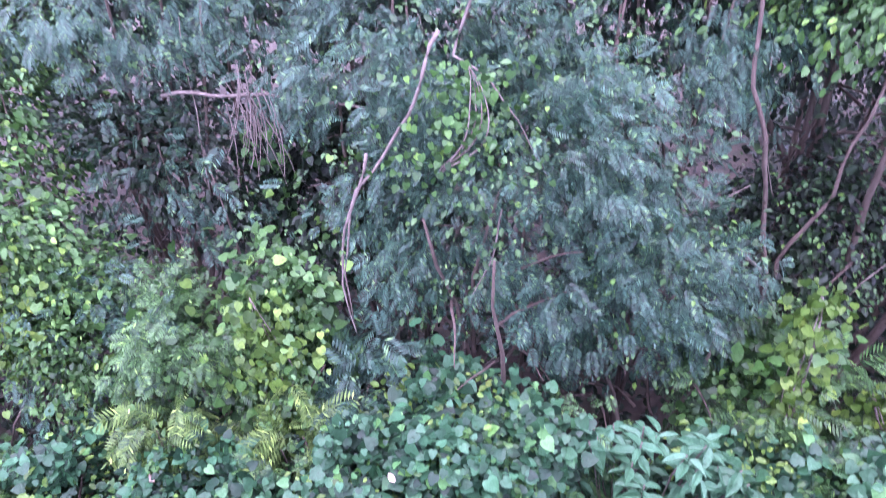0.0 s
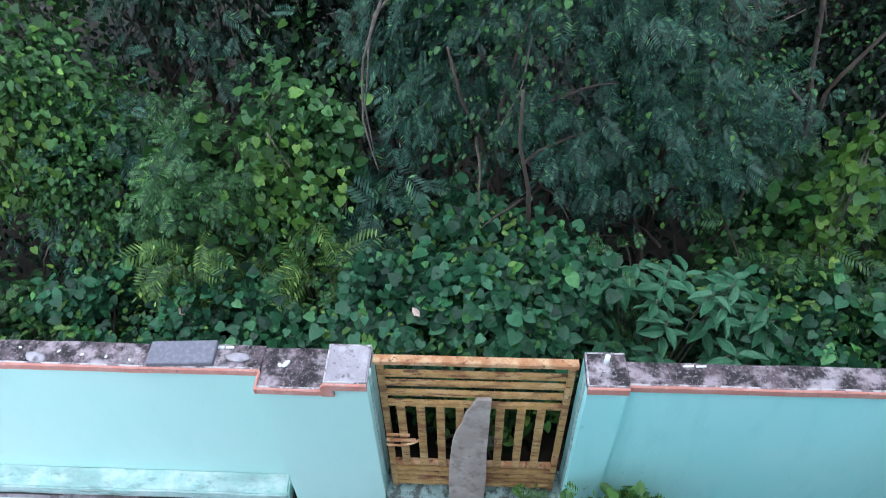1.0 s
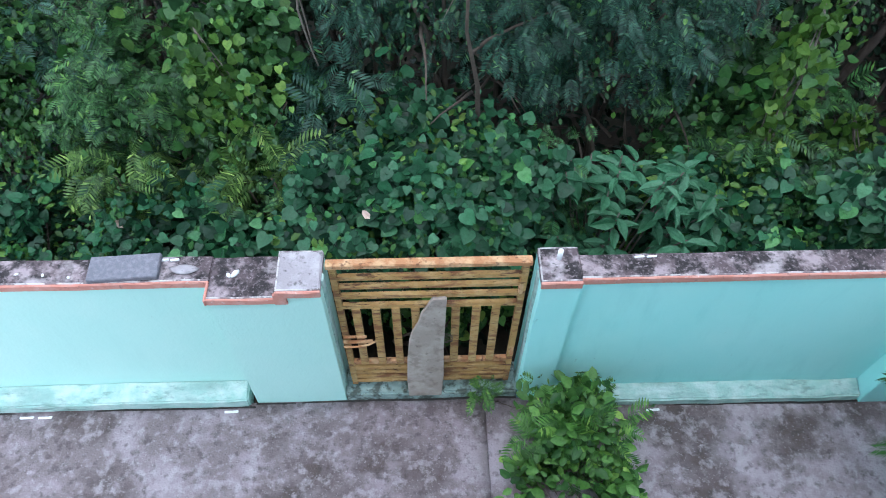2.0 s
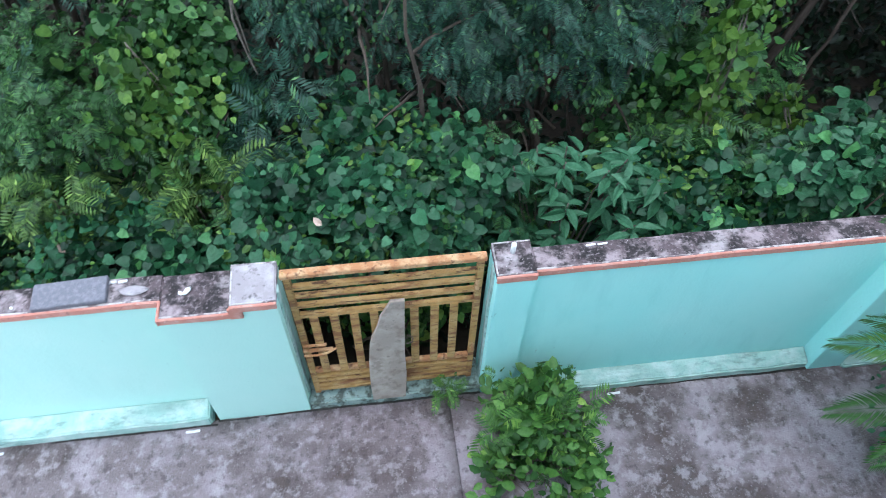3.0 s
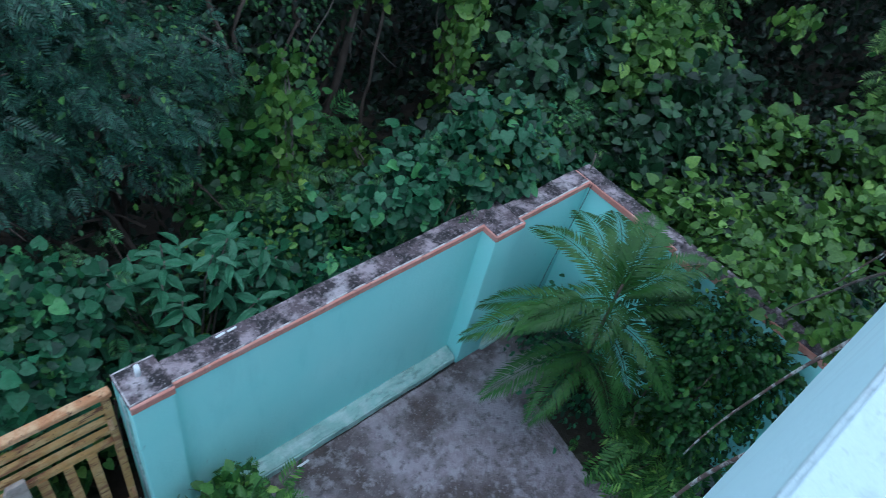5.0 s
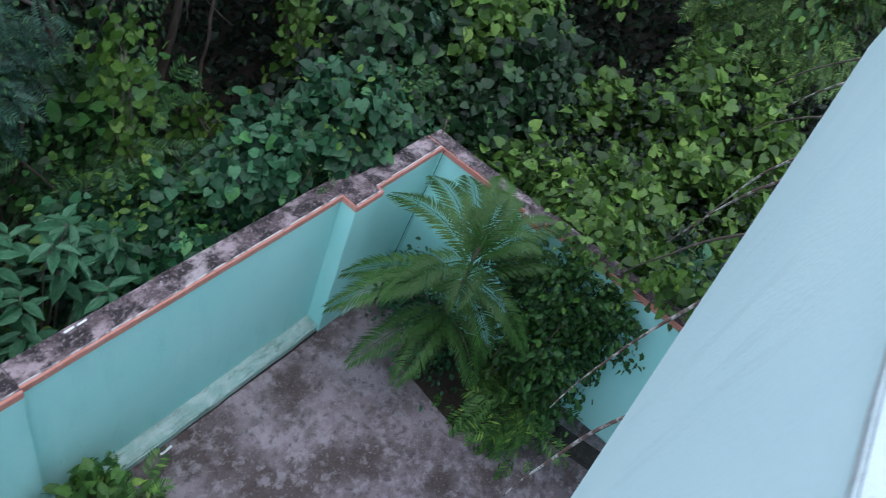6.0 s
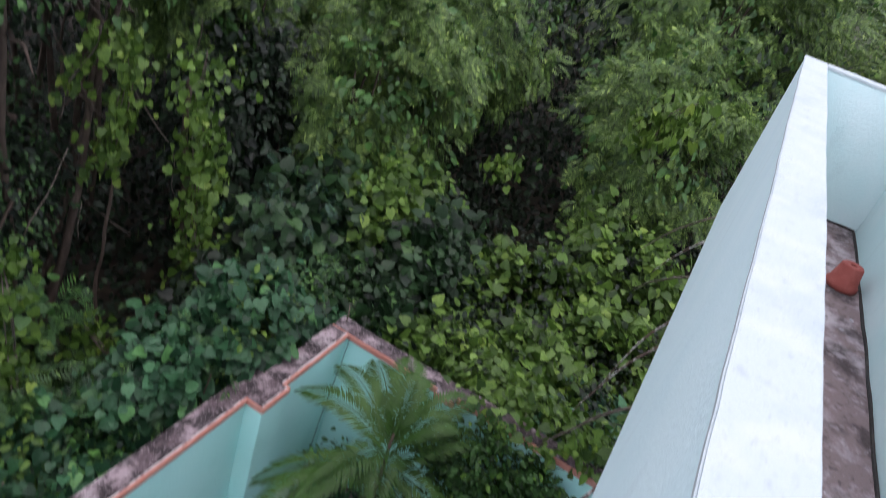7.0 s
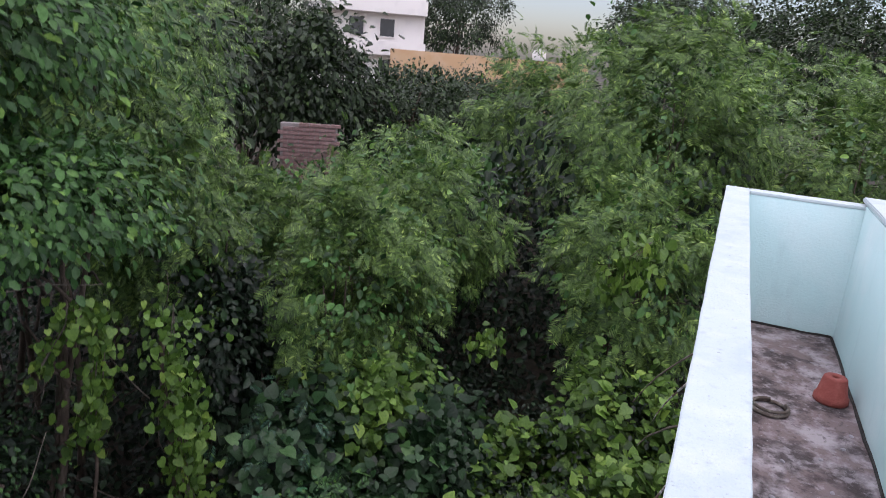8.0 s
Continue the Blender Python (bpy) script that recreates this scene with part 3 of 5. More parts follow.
board.matrix_world = Matrix.Translation((0, 2.505, 0.005)) @ Matrix.Rotation(radians(-4.6), 4, "X")
tagged(board, "broken grey cement sheet leaning on the gate", "sheet")

# loose slab and scraps on the wall top
sl = finish(slab(-0.2, 0.2, -0.08, 0.08, 0, 0.035, 0.004, 6, 0.002), "stone_slab", M_SLATE)
sl.matrix_world = pose(-1.735, 2.742, 1.325, 3, -1.5, 2)
tagged(sl, "loose grey speckled stone slab on the wall top", "slab")


def stone(name, label, loc, size, mat, seed, cat="stone"):
    b = bmesh.new()
    bmesh.ops.create_icosphere(b, subdivisions=2, radius=1)
    for v in b.verts:
        v.co *= 1 + 0.35 * noise.noise(v.co * 1.4 + Vector((seed, 0, 0)))
        v.co = Vector((v.co.x * size[0], v.co.y * size[1], max(v.co.z, -0.6) * size[2]))
    ob = finish(b, name, mat, smooth=True)
    ob.location = (loc[0], loc[1], loc[2] + 0.5 * size[2])
    ob.rotation_euler = (0, 0, seed * 1.3)
    return tagged(ob, label, cat)


stone("plaster_lump", "flat pale plaster lump on the wall top", (-1.40, 2.735, 1.318), (0.085, 0.035, 0.014), M_CAPGREY, 2.4, "plaster")
stone("plaster_lump", "round pale plaster patch on the wall top", (-2.62, 2.70, 1.318), (0.07, 0.04, 0.010), M_CAPGREY, 2.2, "plaster")
stone("paper_scrap", "crumpled white scrap on the mossy wall top", (-1.11, 2.70, 1.318), (0.032, 0.016, 0.012), M_WHITE, 3.1, "scrap")
stone("paper_scrap", "small white scrap on the mossy wall top", (-1.145, 2.69, 1.318), (0.018, 0.012, 0.01), M_WHITE, 4.1, "scrap")
for k, (x, y) in enumerate(((-2.35, 2.73), (-2.2, 2.72), (-2.75, 2.77), (-2.5, 2.75), (-2.05, 2.70), (-3.1, 2.73), (-3.4, 2.75))):
    stone("pebble", "small pale pebble on the wall top", (x, y, 1.317), (0.012, 0.008, 0.006), M_WHITE, 5.0 + k, "pebble")
bm = bmesh.new()
tube(bm, [(0.735, 2.69, 1.41), (0.735, 2.688, 1.50)], 0.016, 0.015, 10)
pst = finish(bm, "pipe_stub", M_WHITE, smooth=True)
tagged(pst, "short white pipe stub on the gate pillar", "pipe")
bm = bmesh.new()
tube(bm, [(4.33, 2.575, 1.39), (4.332, 2.576, 1.50), (4.36, 2.60, 1.535)], 0.006, 0.005, 6)
tagged(finish(bm, "iron_rod", M_DARKROD), "thin iron rod standing in the wall corner", "rod")
for x, y in ((-2.87, 2.465), (-2.74, 2.462), (-1.43, 2.468), (1.60, 2.40)):
    s = finish(slab(-0.05, 0.05, -0.009, 0.009, 0, 0.010, 0.003, 4, 0.004), "plaster_chip", M_WHITE)
    s.matrix_world = pose(x, y, yard_z(x) + 0.002, 0, 0, 2)
    tagged(s, "white plaster chip lying at the wall foot", "plaster")
for x in (-1.47, -1.53):
    s = finish(slab(-0.025, 0.025, -0.008, 0.008, 0, 0.012, 0.003), "plastic_strip", M_WHITE)
    s.matrix_world = pose(x, 2.805, 1.317, 0, 0, 4)
    tagged(s, "white plastic strip on the wall top", "strip")
for k, (x, y) in enumerate(((1.27, 2.70), (1.20, 2.70))):
    s = finish(slab(-0.03, 0.03, -0.006, 0.006, 0, 0.010, 0.003), "plastic_strip", M_WHITE)
    s.matrix_world = pose(x, y, 1.40, 0, 0, 4)
    tagged(s, "white plastic strip on the wall top", "strip")

# ------------------------------------------------------------------ house with its narrow walled balcony
PSI = radians(-0.17)
HOUSE = Matrix.Translation((4.966, 0.331, 0)) @ Matrix.Rotation(PSI, 4, "Z")


def house_part(name, label, cat, b, mat):
    bmesh.ops.transform(b, matrix=HOUSE, verts=b.verts)
    ob = finish(b, name, mat)
    return tagged(ob, label, cat, kind="structure")


ZT, ZF, ZB = 4.431, 3.598, 3.356
# house runs on unseen to the left, its length set to shade the yard
FL = -7.6
pw = house_part("wall_9", "pale blue balcony parapet with a white painted top", "wall", slab(FL, 0.125, 0.0, 0.125, ZB, ZT - 0.0035, 0.0015, 0, 0.0), M_PARA)
bm = slab(FL, 0.1245, -0.007, 0.131, ZT - 0.014, ZT, 0.003, 220, 0.0028)
bmesh.ops.transform(bm, matrix=HOUSE, verts=bm.verts)
part("cap", bm, M_CAP, pw, "white painted parapet top")
ew = house_part("wall_10", "pale aqua end wall of the balcony", "wall", slab(0.0, 0.125, -0.76, -0.0, ZB, ZT - 0.02, 0.005, 8, 0.003), M_INNER)
bm = slab(-0.004, 0.129, -0.76, -0.005, ZT - 0.02, ZT, 0.006, 8, 0.003)
bmesh.ops.transform(bm, matrix=HOUSE, verts=bm.verts)
part("cap", bm, M_CAP, ew, "white painted wall top")
lin = house_part("wall_11", "pale aqua inner face of the balcony parapet", "wall", slab(FL, 0.0, -0.006, -0.001, ZF, ZT - 0.03, 0.002, 30, 0.001), M_INNER)
house_part("floor", "stained mauve-grey balcony floor", "floor", slab(FL, 0.0, -0.645, -0.012, ZB + 0.02, ZF, 0.004, 40, 0.004), M_TROUGH)
iw = house_part("wall_12", "pale aqua house parapet beside the balcony", "wall", slab(FL, 0.0, -0.77, -0.645, ZB, ZT + 0.01, 0.005, 40, 0.003), M_INNER)
bm = slab(FL, 0.129, -0.775, -0.64, ZT + 0.01, ZT + 0.04, 0.006, 40, 0.003)
bmesh.ops.transform(bm, matrix=HOUSE, verts=bm.verts)
part("cap", bm, M_CAP, iw, "white painted wall top")
house_part("wall_13", "pale blue house wall below the balcony", "wall", slab(FL, 0.10, -1.3, -0.775, -0.3, ZF, 0.005, 10, 0.0), M_PARA)
house_part("roof", "grey cement roof terrace", "roof", slab(FL, 0.10, -9.0, -1.3, 3.3, ZF, 0.005, 4, 0.0), M_TROUGH)
house_part("wall_14", "pale blue rear wall of the terrace", "wall", slab(FL, 0.10, -9.2, -9.0, -0.3, ZT, 0.005, 4, 0.0), M_PARA)

# clay pot upside down and an iron ring on the balcony floor
def lathe(profile, sides=28):
    b = bmesh.new()
    rings = [[b.verts.new((r * math.cos(2 * math.pi * k / sides), r * math.sin(2 * math.pi * k / sides), z)) for k in range(sides)] for r, z in profile]
    for lo, hi in zip(rings, rings[1:]):
        for k in range(sides):
            b.faces.new((lo[k], lo[(k + 1) % sides], hi[(k + 1) % sides], hi[k]))
    return b


pot = new("plant_pot")
pot.location = (3.96, -0.2, ZF)
pot.scale = (0.7, 0.7, 0.74)
tagged(pot, "upturned reddish clay plant pot on the balcony floor", "pot")
b = lathe([(0.095, 0.0), (0.112, 0.0), (0.116, 0.01), (0.114, 0.04), (0.103, 0.045), (0.078, 0.17), (0.070, 0.178), (0.028, 0.178), (0.024, 0.172), (0.024, 0.155), (0.066, 0.15), (0.09, 0.04), (0.095, 0.0)])
part("body", b, M_POT, pot, smooth=True)
# black disc closes the hole; its colour stands in for the shade inside
b = lathe([(0.0005, 0.160), (0.023, 0.161), (0.0235, 0.158)], 16)
part("drain_hole_disc", b, M_GAP, pot, "black disc standing for the shaded drain hole")
bm = bmesh.new()
tube(bm, [(3.68 + 0.085 * math.cos(a * 0.35), 0.09 + 0.085 * math.sin(a * 0.35), ZF + 0.010) for a in range(19)], 0.009, 0.009, 8)
tube(bm, [(3.68 + 0.075 * math.cos(a * 0.35), 0.085 + 0.078 * math.sin(a * 0.35), ZF + 0.026) for a in range(16)], 0.008, 0.008, 8)
tagged(finish(bm, "hose_ring", M_DARKROD, smooth=True), "coiled dark ring on the balcony floor", "ring")
for k, (x, y) in enumerate(((3.3, -0.1), (3.2, 0.05), (3.45, -0.2), (3.05, -0.12), (2.9, 0.1), (4.5, 0.05), (3.6, -0.25))):
    stone("pebble", "small pale crumb on the balcony floor", (x, y, ZF), (0.012, 0.009, 0.006), M_CAPGREY, 9.0 + k, "pebble")

# bars and dry stems that stick out of the slab's lower edge and hang down: foot on the edge, tip, dark or limed
for foot_x, tip, dark in (
        (1.39, (1.59, 0.54, 2.35), False),
        (2.03, (2.20, 0.60, 2.20), False),
        (2.44, (2.96, 0.72, 2.50), True),
        (2.96, (3.44, 0.66, 2.45), False),
        (3.21, (3.63, 0.59, 2.60), False),
        (3.73, (4.82, 0.71, 2.60), True),
        (4.28, (4.94, 0.64, 2.75), False),
        (4.78, (5.06, 0.80, 2.80), True)):
    bm = bmesh.new()
    tube(bm, curve_pts((foot_x, 0.445, ZB + 0.03), tip, (0, 0.02, 0.02), 16, 0.012), 0.0068, 0.0032, 7, 0.3)
    rod = finish(bm, "reinforcing_bar", M_DARKROD if dark else M_ROD, smooth=True)
    tagged(rod, "thin dark bar hanging from the slab edge" if dark else "rusty bar with lime stains hanging from the slab edge", "bar", "bars along the slab edge")

# dark stone step at the foot of the return wall, and a thin cable down the wall corner
st = finish(slab(-0.10, 0.10, -0.26, 0.26, -0.12, 0.05, 0.012, 6, 0.006), "stone_step", M_GAP)
st.matrix_world = pose(3.96, 0.14, -0.13, 0, 0, 8)
tagged(st, "dark stone step at the foot of the return wall", "step")
bm = bmesh.new()
tube(bm, curve_pts((4.19, 2.44, 1.405), (4.02, 2.455, -0.12), (-0.03, -0.01, 0), 14, 0.012), 0.0026, 0.0026, 5)
tagged(finish(bm, "cable", M_GAP), "thin black cable hanging down the wall corner", "cable")
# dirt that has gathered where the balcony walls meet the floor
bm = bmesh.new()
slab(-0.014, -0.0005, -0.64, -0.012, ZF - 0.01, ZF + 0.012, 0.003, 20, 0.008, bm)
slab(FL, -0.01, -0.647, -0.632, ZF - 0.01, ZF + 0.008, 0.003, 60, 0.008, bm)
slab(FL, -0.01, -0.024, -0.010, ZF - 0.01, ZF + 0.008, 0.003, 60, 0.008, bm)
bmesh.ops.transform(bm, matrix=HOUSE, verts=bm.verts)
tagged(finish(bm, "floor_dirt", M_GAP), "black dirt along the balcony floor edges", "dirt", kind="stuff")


# ------------------------------------------------------------------ planting bed and garden plants
bed = new("planting_bed")
bed.location = (3.7, 1.3, -0.1)
tagged(bed, "soil bed with a low concrete kerb under the garden plants", "bed", kind="structure")
corners = [(3.40, 1.80), (3.26, 1.00), (3.80, 0.42), (4.20, 0.42), (4.20, 1.95)]
bm = bmesh.new()
vs = [bm.verts.new((x, y, -0.13)) for x, y in corners]
bm.faces.new(vs)
bmesh.ops.subdivide_edges(bm, edges=bm.edges[:], cuts=6, use_grid_fill=True)
bmesh.ops.triangulate(bm, faces=bm.faces[:])
for v in bm.verts:
    v.co.z += 0.035 * noise.noise(v.co * 4) + 0.01
bmesh.ops.translate(bm, verts=bm.verts, vec=-Vector(bed.location))
part("soil", bm, M_SOIL, bed)
for (xa, ya), (xb, yb_) in zip(corners[:3], corners[1:4]):
    d = Vector((xb - xa, yb_ - ya, 0))
    b = slab(0, d.length, -0.04, 0.04, -0.3, -0.11, 0.012, 12, 0.006)
    bmesh.ops.transform(b, matrix=Matrix.Translation(Vector((xa, ya, 0)) - Vector(bed.location)) @ Matrix.Rotation(math.atan2(d.y, d.x), 4, "Z"), verts=b.verts)
    part("kerb", b, M_YARD, bed)


def frond(base, tip, lift, pairs, reach, seed):
    """A flat comb-like bough in one piece: an arched flat stalk with close rows of narrow leaflets, widest near the trunk."""
    rng = np.random.default_rng(seed)
    base, tip = Vector(base), Vector(tip)
    pts = curve_pts(base, tip, (0, 0, lift), pairs)
    bm = bmesh.new()
    rails = []
    for i, p in enumerate(pts):
        d = (pts[min(i + 1, pairs)] - pts[max(i - 1, 0)]).normalized()
        side = d.cross(Vector((0, 0, 1))).normalized()
        w = 0.007 * (1 - 0.75 * i / pairs)
        rails.append((bm.verts.new(p - side * w), bm.verts.new(p + side * w), bm.verts.new(p + Vector((0, 0, w))), d, side))
    for lo, hi in zip(rails, rails[1:]):
        bm.faces.new((lo[0], lo[2], hi[2], hi[0]))
        bm.faces.new((lo[2], lo[1], hi[1], hi[2]))
    for i in range(2, pairs + 1):
        t = i / pairs
        _, _, _, d, side = rails[i]
        ln = reach * min(0.40 + 3.0 * t, 1.0, 0.35 + 2.4 * (1 - t)) * rng.uniform(0.93, 1.07)
        for root, sg in ((rails[i][0], -1), (rails[i][1], 1)):
            w = (side * sg + d * (0.45 + 0.8 * t * t) + Vector((0, 0, 0.10 - 0.25 * t)) + Vector(rng.normal(size=3)) * 0.05).normalized()
            q = d * 0.0098
            m = root.co + w * ln * 0.55 + Vector((0, 0, 0.008))
            e = root.co + w * ln + d * 0.012 + Vector((0, 0, -0.010))
            bm.faces.new((root, bm.verts.new(m - q), bm.verts.new(e), bm.verts.new(m + q)))
    return bm


pine = new("araucaria_sapling")
pine.location = (3.54, 1.62, -0.11)
tagged(pine, "young araucaria with flat comb-like dark green boughs", "tree")
po = Vector(pine.location)
bm = bmesh.new()
tube(bm, [p - po for p in curve_pts((3.54, 1.62, -0.15), (3.55, 1.63, 1.42), (0.02, 0, 0), 8, 0.01)], 0.035, 0.010, 9, 0.2)
part("trunk", bm, M_BARK, pine, smooth=True)
# each bough: the height where it leaves the trunk, and its tip
BOUGHS = (
    (1.27, 3.55, 2.43, 1.30), (1.28, 3.92, 2.34, 1.36), (1.28, 4.13, 2.15, 1.40), (1.30, 4.24, 1.91, 1.52), (1.28, 4.25, 1.33, 1.48), (1.27, 3.12, 1.46, 1.22),
    (1.26, 2.84, 1.88, 1.18), (1.33, 3.93, 1.71, 1.66), (1.33, 3.88, 1.34, 1.50), (1.10, 4.17, 1.09, 1.25), (1.08, 3.51, 0.90, 0.92), (1.02, 2.63, 2.21, 0.86),
    (1.02, 2.99, 2.37, 0.84), (0.98, 3.37, 1.10, 0.75), (0.66, 2.69, 1.90, 0.42), (0.62, 2.88, 1.54, 0.34), (0.64, 3.31, 1.07, 0.45),
)
for k, (z, *tip) in enumerate(BOUGHS):
    run = (Vector(tip) - Vector((3.545, 1.625, z))).length
    end = Vector((3.545, 1.625, z)).lerp(Vector(tip), 0.97 if tip[2] > 1.15 else 0.92)
    b = frond((3.545, 1.625, z), end, 0.05 + 0.10 * run, int(64 * run) + 10, 0.165 if run > 0.45 else 0.12, 40 + k)
    bmesh.ops.translate(b, verts=b.verts, vec=-po)
    part("bough", b, L_PINE, pine)

plant("fern_bush", "bright green pinnate undergrowth in the planting bed", "bush", (3.72, 0.86, 0.12), (0.36, 0.30, 0.20), 300, FEATHER, 0.21, L_SHRUB, 11, 22, 0.25, foot=(3.62, 1.0, -0.12), stems=5, stem_r=0.008)
plant("bush", "dark broad-leaved bush in the planting bed", "bush", (3.95, 0.90, 0.45), (0.28, 0.42, 0.46), 1900, OVAL, 0.065, L_SMALL, 12, 26, 0.25, foot=(3.95, 0.9, -0.12))
plant("bush", "dark small-leaved shrub under the araucaria", "bush", (3.75, 1.75, 0.25), (0.42, 0.45, 0.36), 1300, OVAL, 0.055, L_BROAD, 13, 24, 0.25, foot=(3.75, 1.75, -0.12))
plant("creeper", "dark glossy creeper hanging over the return wall", "creeper", (4.10, 0.92, 1.00), (0.20, 0.52, 0.44), 3600, OVAL, 0.062, L_SMALL, 14, 44, 0.15, foot=(4.12, 0.75, -0.10), stems=3, stem_r=0.01)
plant("creeper", "green heart-leaved creeper lying over the return wall", "creeper", (4.42, 0.75, 1.42), (0.40, 0.72, 0.16), 1100, HEART, 0.075, L_CREEP, 15, 34, 0.25, foot=(4.6, 0.8, -0.1), stems=3, stem_r=0.01)
plant("garden_shrub", "bright leafy shrub growing beside the gate pillar", "shrub", (0.98, 2.16, 0.20), (0.34, 0.36, 0.32), 760, OVAL, 0.088, L_SHRUB, 16, 34, 0.13, foot=(0.92, 2.24, -0.10), stems=8, stem_r=0.007, droop=0.1, mix=(FEATHER, 0.15, L_SHRUB, 0.12))
plant("garden_shrub", "low shoots of a bright shrub on the yard concrete", "shrub", (0.95, 1.80, 0.12), (0.40, 0.28, 0.24), 600, OVAL, 0.088, L_SHRUB, 17, 24, 0.14, foot=(0.94, 2.0, -0.10), stems=7, stem_r=0.006, droop=0.15)
plant("weed", "small weed growing at the gate sill", "weed", (0.36, 2.47, 0.12), (0.08, 0.05, 0.13), 46, FEATHER_FINE, 0.09, L_SHRUB, 18, 8, 0.3, foot=(0.38, 2.48, -0.08), stems=3, stem_r=0.004)
plant("weed", "grassy weed at the far wall corner", "weed", (4.0, 2.22, 0.0), (0.2, 0.12, 0.10), 200, LANCE, 0.09, L_DARK, 19, 10, 0.3, foot=(4.0, 2.22, -0.14), stems=3, stem_r=0.004)

# ------------------------------------------------------------------ thicket behind the wall
rs = np.random.default_rng(5)
# front row of heart-leaved bushes
for k, (x, y, z, rx, ry, rz, n, sz, mat) in enumerate((
        (-4.3, 3.35, 0.75, 0.8, 0.5, 0.55, 1300, 0.105, L_HEART), (-3.3, 3.30, 0.70, 0.7, 0.45, 0.55, 1300, 0.10, L_SMALL), (-2.55, 3.28, 0.75, 0.6, 0.42, 0.50, 1200, 0.10, L_HEART),
        (-1.85, 3.32, 0.72, 0.55, 0.42, 0.50, 1100, 0.10, L_HEART), (-1.25, 3.18, 0.72, 0.45, 0.34, 0.50, 900, 0.115, L_BROAD), (-0.55, 3.28, 0.95, 0.55, 0.42, 0.62, 1300, 0.115, L_HEART),
        (0.10, 3.22, 0.95, 0.52, 0.40, 0.62, 1300, 0.115, L_HEART), (0.62, 3.42, 0.85, 0.46, 0.38, 0.66, 1100, 0.11, L_BROAD), (1.85, 3.30, 0.85, 0.45, 0.38, 0.56, 1000, 0.10, L_BROAD),
        (2.45, 3.22, 0.90, 0.52, 0.40, 0.60, 1200, 0.11, L_HEART), (3.05, 3.20, 1.00, 0.55, 0.40, 0.66, 1300, 0.125, L_DEEP), (3.62, 3.15, 1.05, 0.50, 0.38, 0.66, 1200, 0.13, L_DEEP),
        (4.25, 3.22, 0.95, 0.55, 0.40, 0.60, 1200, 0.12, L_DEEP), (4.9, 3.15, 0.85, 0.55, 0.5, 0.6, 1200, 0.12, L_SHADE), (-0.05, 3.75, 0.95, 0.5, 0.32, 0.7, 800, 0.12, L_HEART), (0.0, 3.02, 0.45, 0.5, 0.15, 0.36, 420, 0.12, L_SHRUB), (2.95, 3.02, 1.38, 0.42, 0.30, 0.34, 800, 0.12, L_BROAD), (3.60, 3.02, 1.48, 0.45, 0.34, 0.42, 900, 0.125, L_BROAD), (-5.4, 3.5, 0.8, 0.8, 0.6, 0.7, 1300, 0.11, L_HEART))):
    plant("bush", "heart-leaved wild bush pressed against the compound wall", "bush", (x, y, z), (rx, ry, rz), int(n * 1.75), HEART, sz * 0.68, mat, 100 + k, 30, 0.145, "bushes along the wall", toss=0.35, mix=((OVAL, 0.05, L_SMALL, 0.45), (FEATHER, 0.11, L_FEATHER_G, 0.1), (OVAL, 0.06, L_CREEP, 0.35))[k % 3])

# the long-leaved shrub: each big leaf is a piece of its own
lance_bush = new("long_leaved_shrub")
lance_bush.location = (1.25, 3.2, Z_OUT)
tagged(lance_bush, "grey-green shrub with large drooping lance-shaped leaves", "shrub")
lb = Vector(lance_bush.location)
bm = bmesh.new()
rng = np.random.default_rng(77)
tops = []
for k in range(34):
    q = Vector((1.25 + rng.uniform(-0.5, 0.5), 3.14 + rng.normal() * 0.16, 1.30 + rng.uniform(-0.35, 0.30)))
    tops.append(q)
    tube(bm, [p - lb for p in curve_pts((1.25 + rng.normal() * 0.05, 3.25, Z_OUT), q, (0, 0.05, 0), 6, 0.04)], 0.012, 0.005, 5)
part("stem", bm, M_TWIG, lance_bush, smooth=True)
tv, tf = LANCE
shapes = []
for k in range(4):
    me = bpy.data.meshes.new("leaf")
    bend = 0.10 + 0.09 * k
    me.from_pydata([(x * (1 + 0.1 * k), y, z - bend * y * y + 0.02 * math.sin(y * 9)) for x, y, z in tv], [], tf)
    me.materials.append(L_LANCE)
    shapes.append(me)
for q in tops:
    a0 = rng.uniform(0, 6.28)
    for j in range(8):
        a = a0 + j * 2.4
        el = rng.uniform(-0.35, 0.45)
        d = Vector((math.cos(a) * math.cos(el), math.sin(a) * math.cos(el), math.sin(el)))
        ob = new("leaf", shapes[int(rng.integers(4))])
        ob.parent = lance_bush
        rot = d.to_track_quat("Y", "Z").to_matrix().to_4x4()
        ob.matrix_basis = Matrix.Translation(q - lb + Vector((0, 0, -0.02 * j))) @ rot @ Matrix.Rotation(rng.normal() * 0.3, 4, "Y") @ Matrix.Scale(rng.uniform(0.12, 0.185), 4)

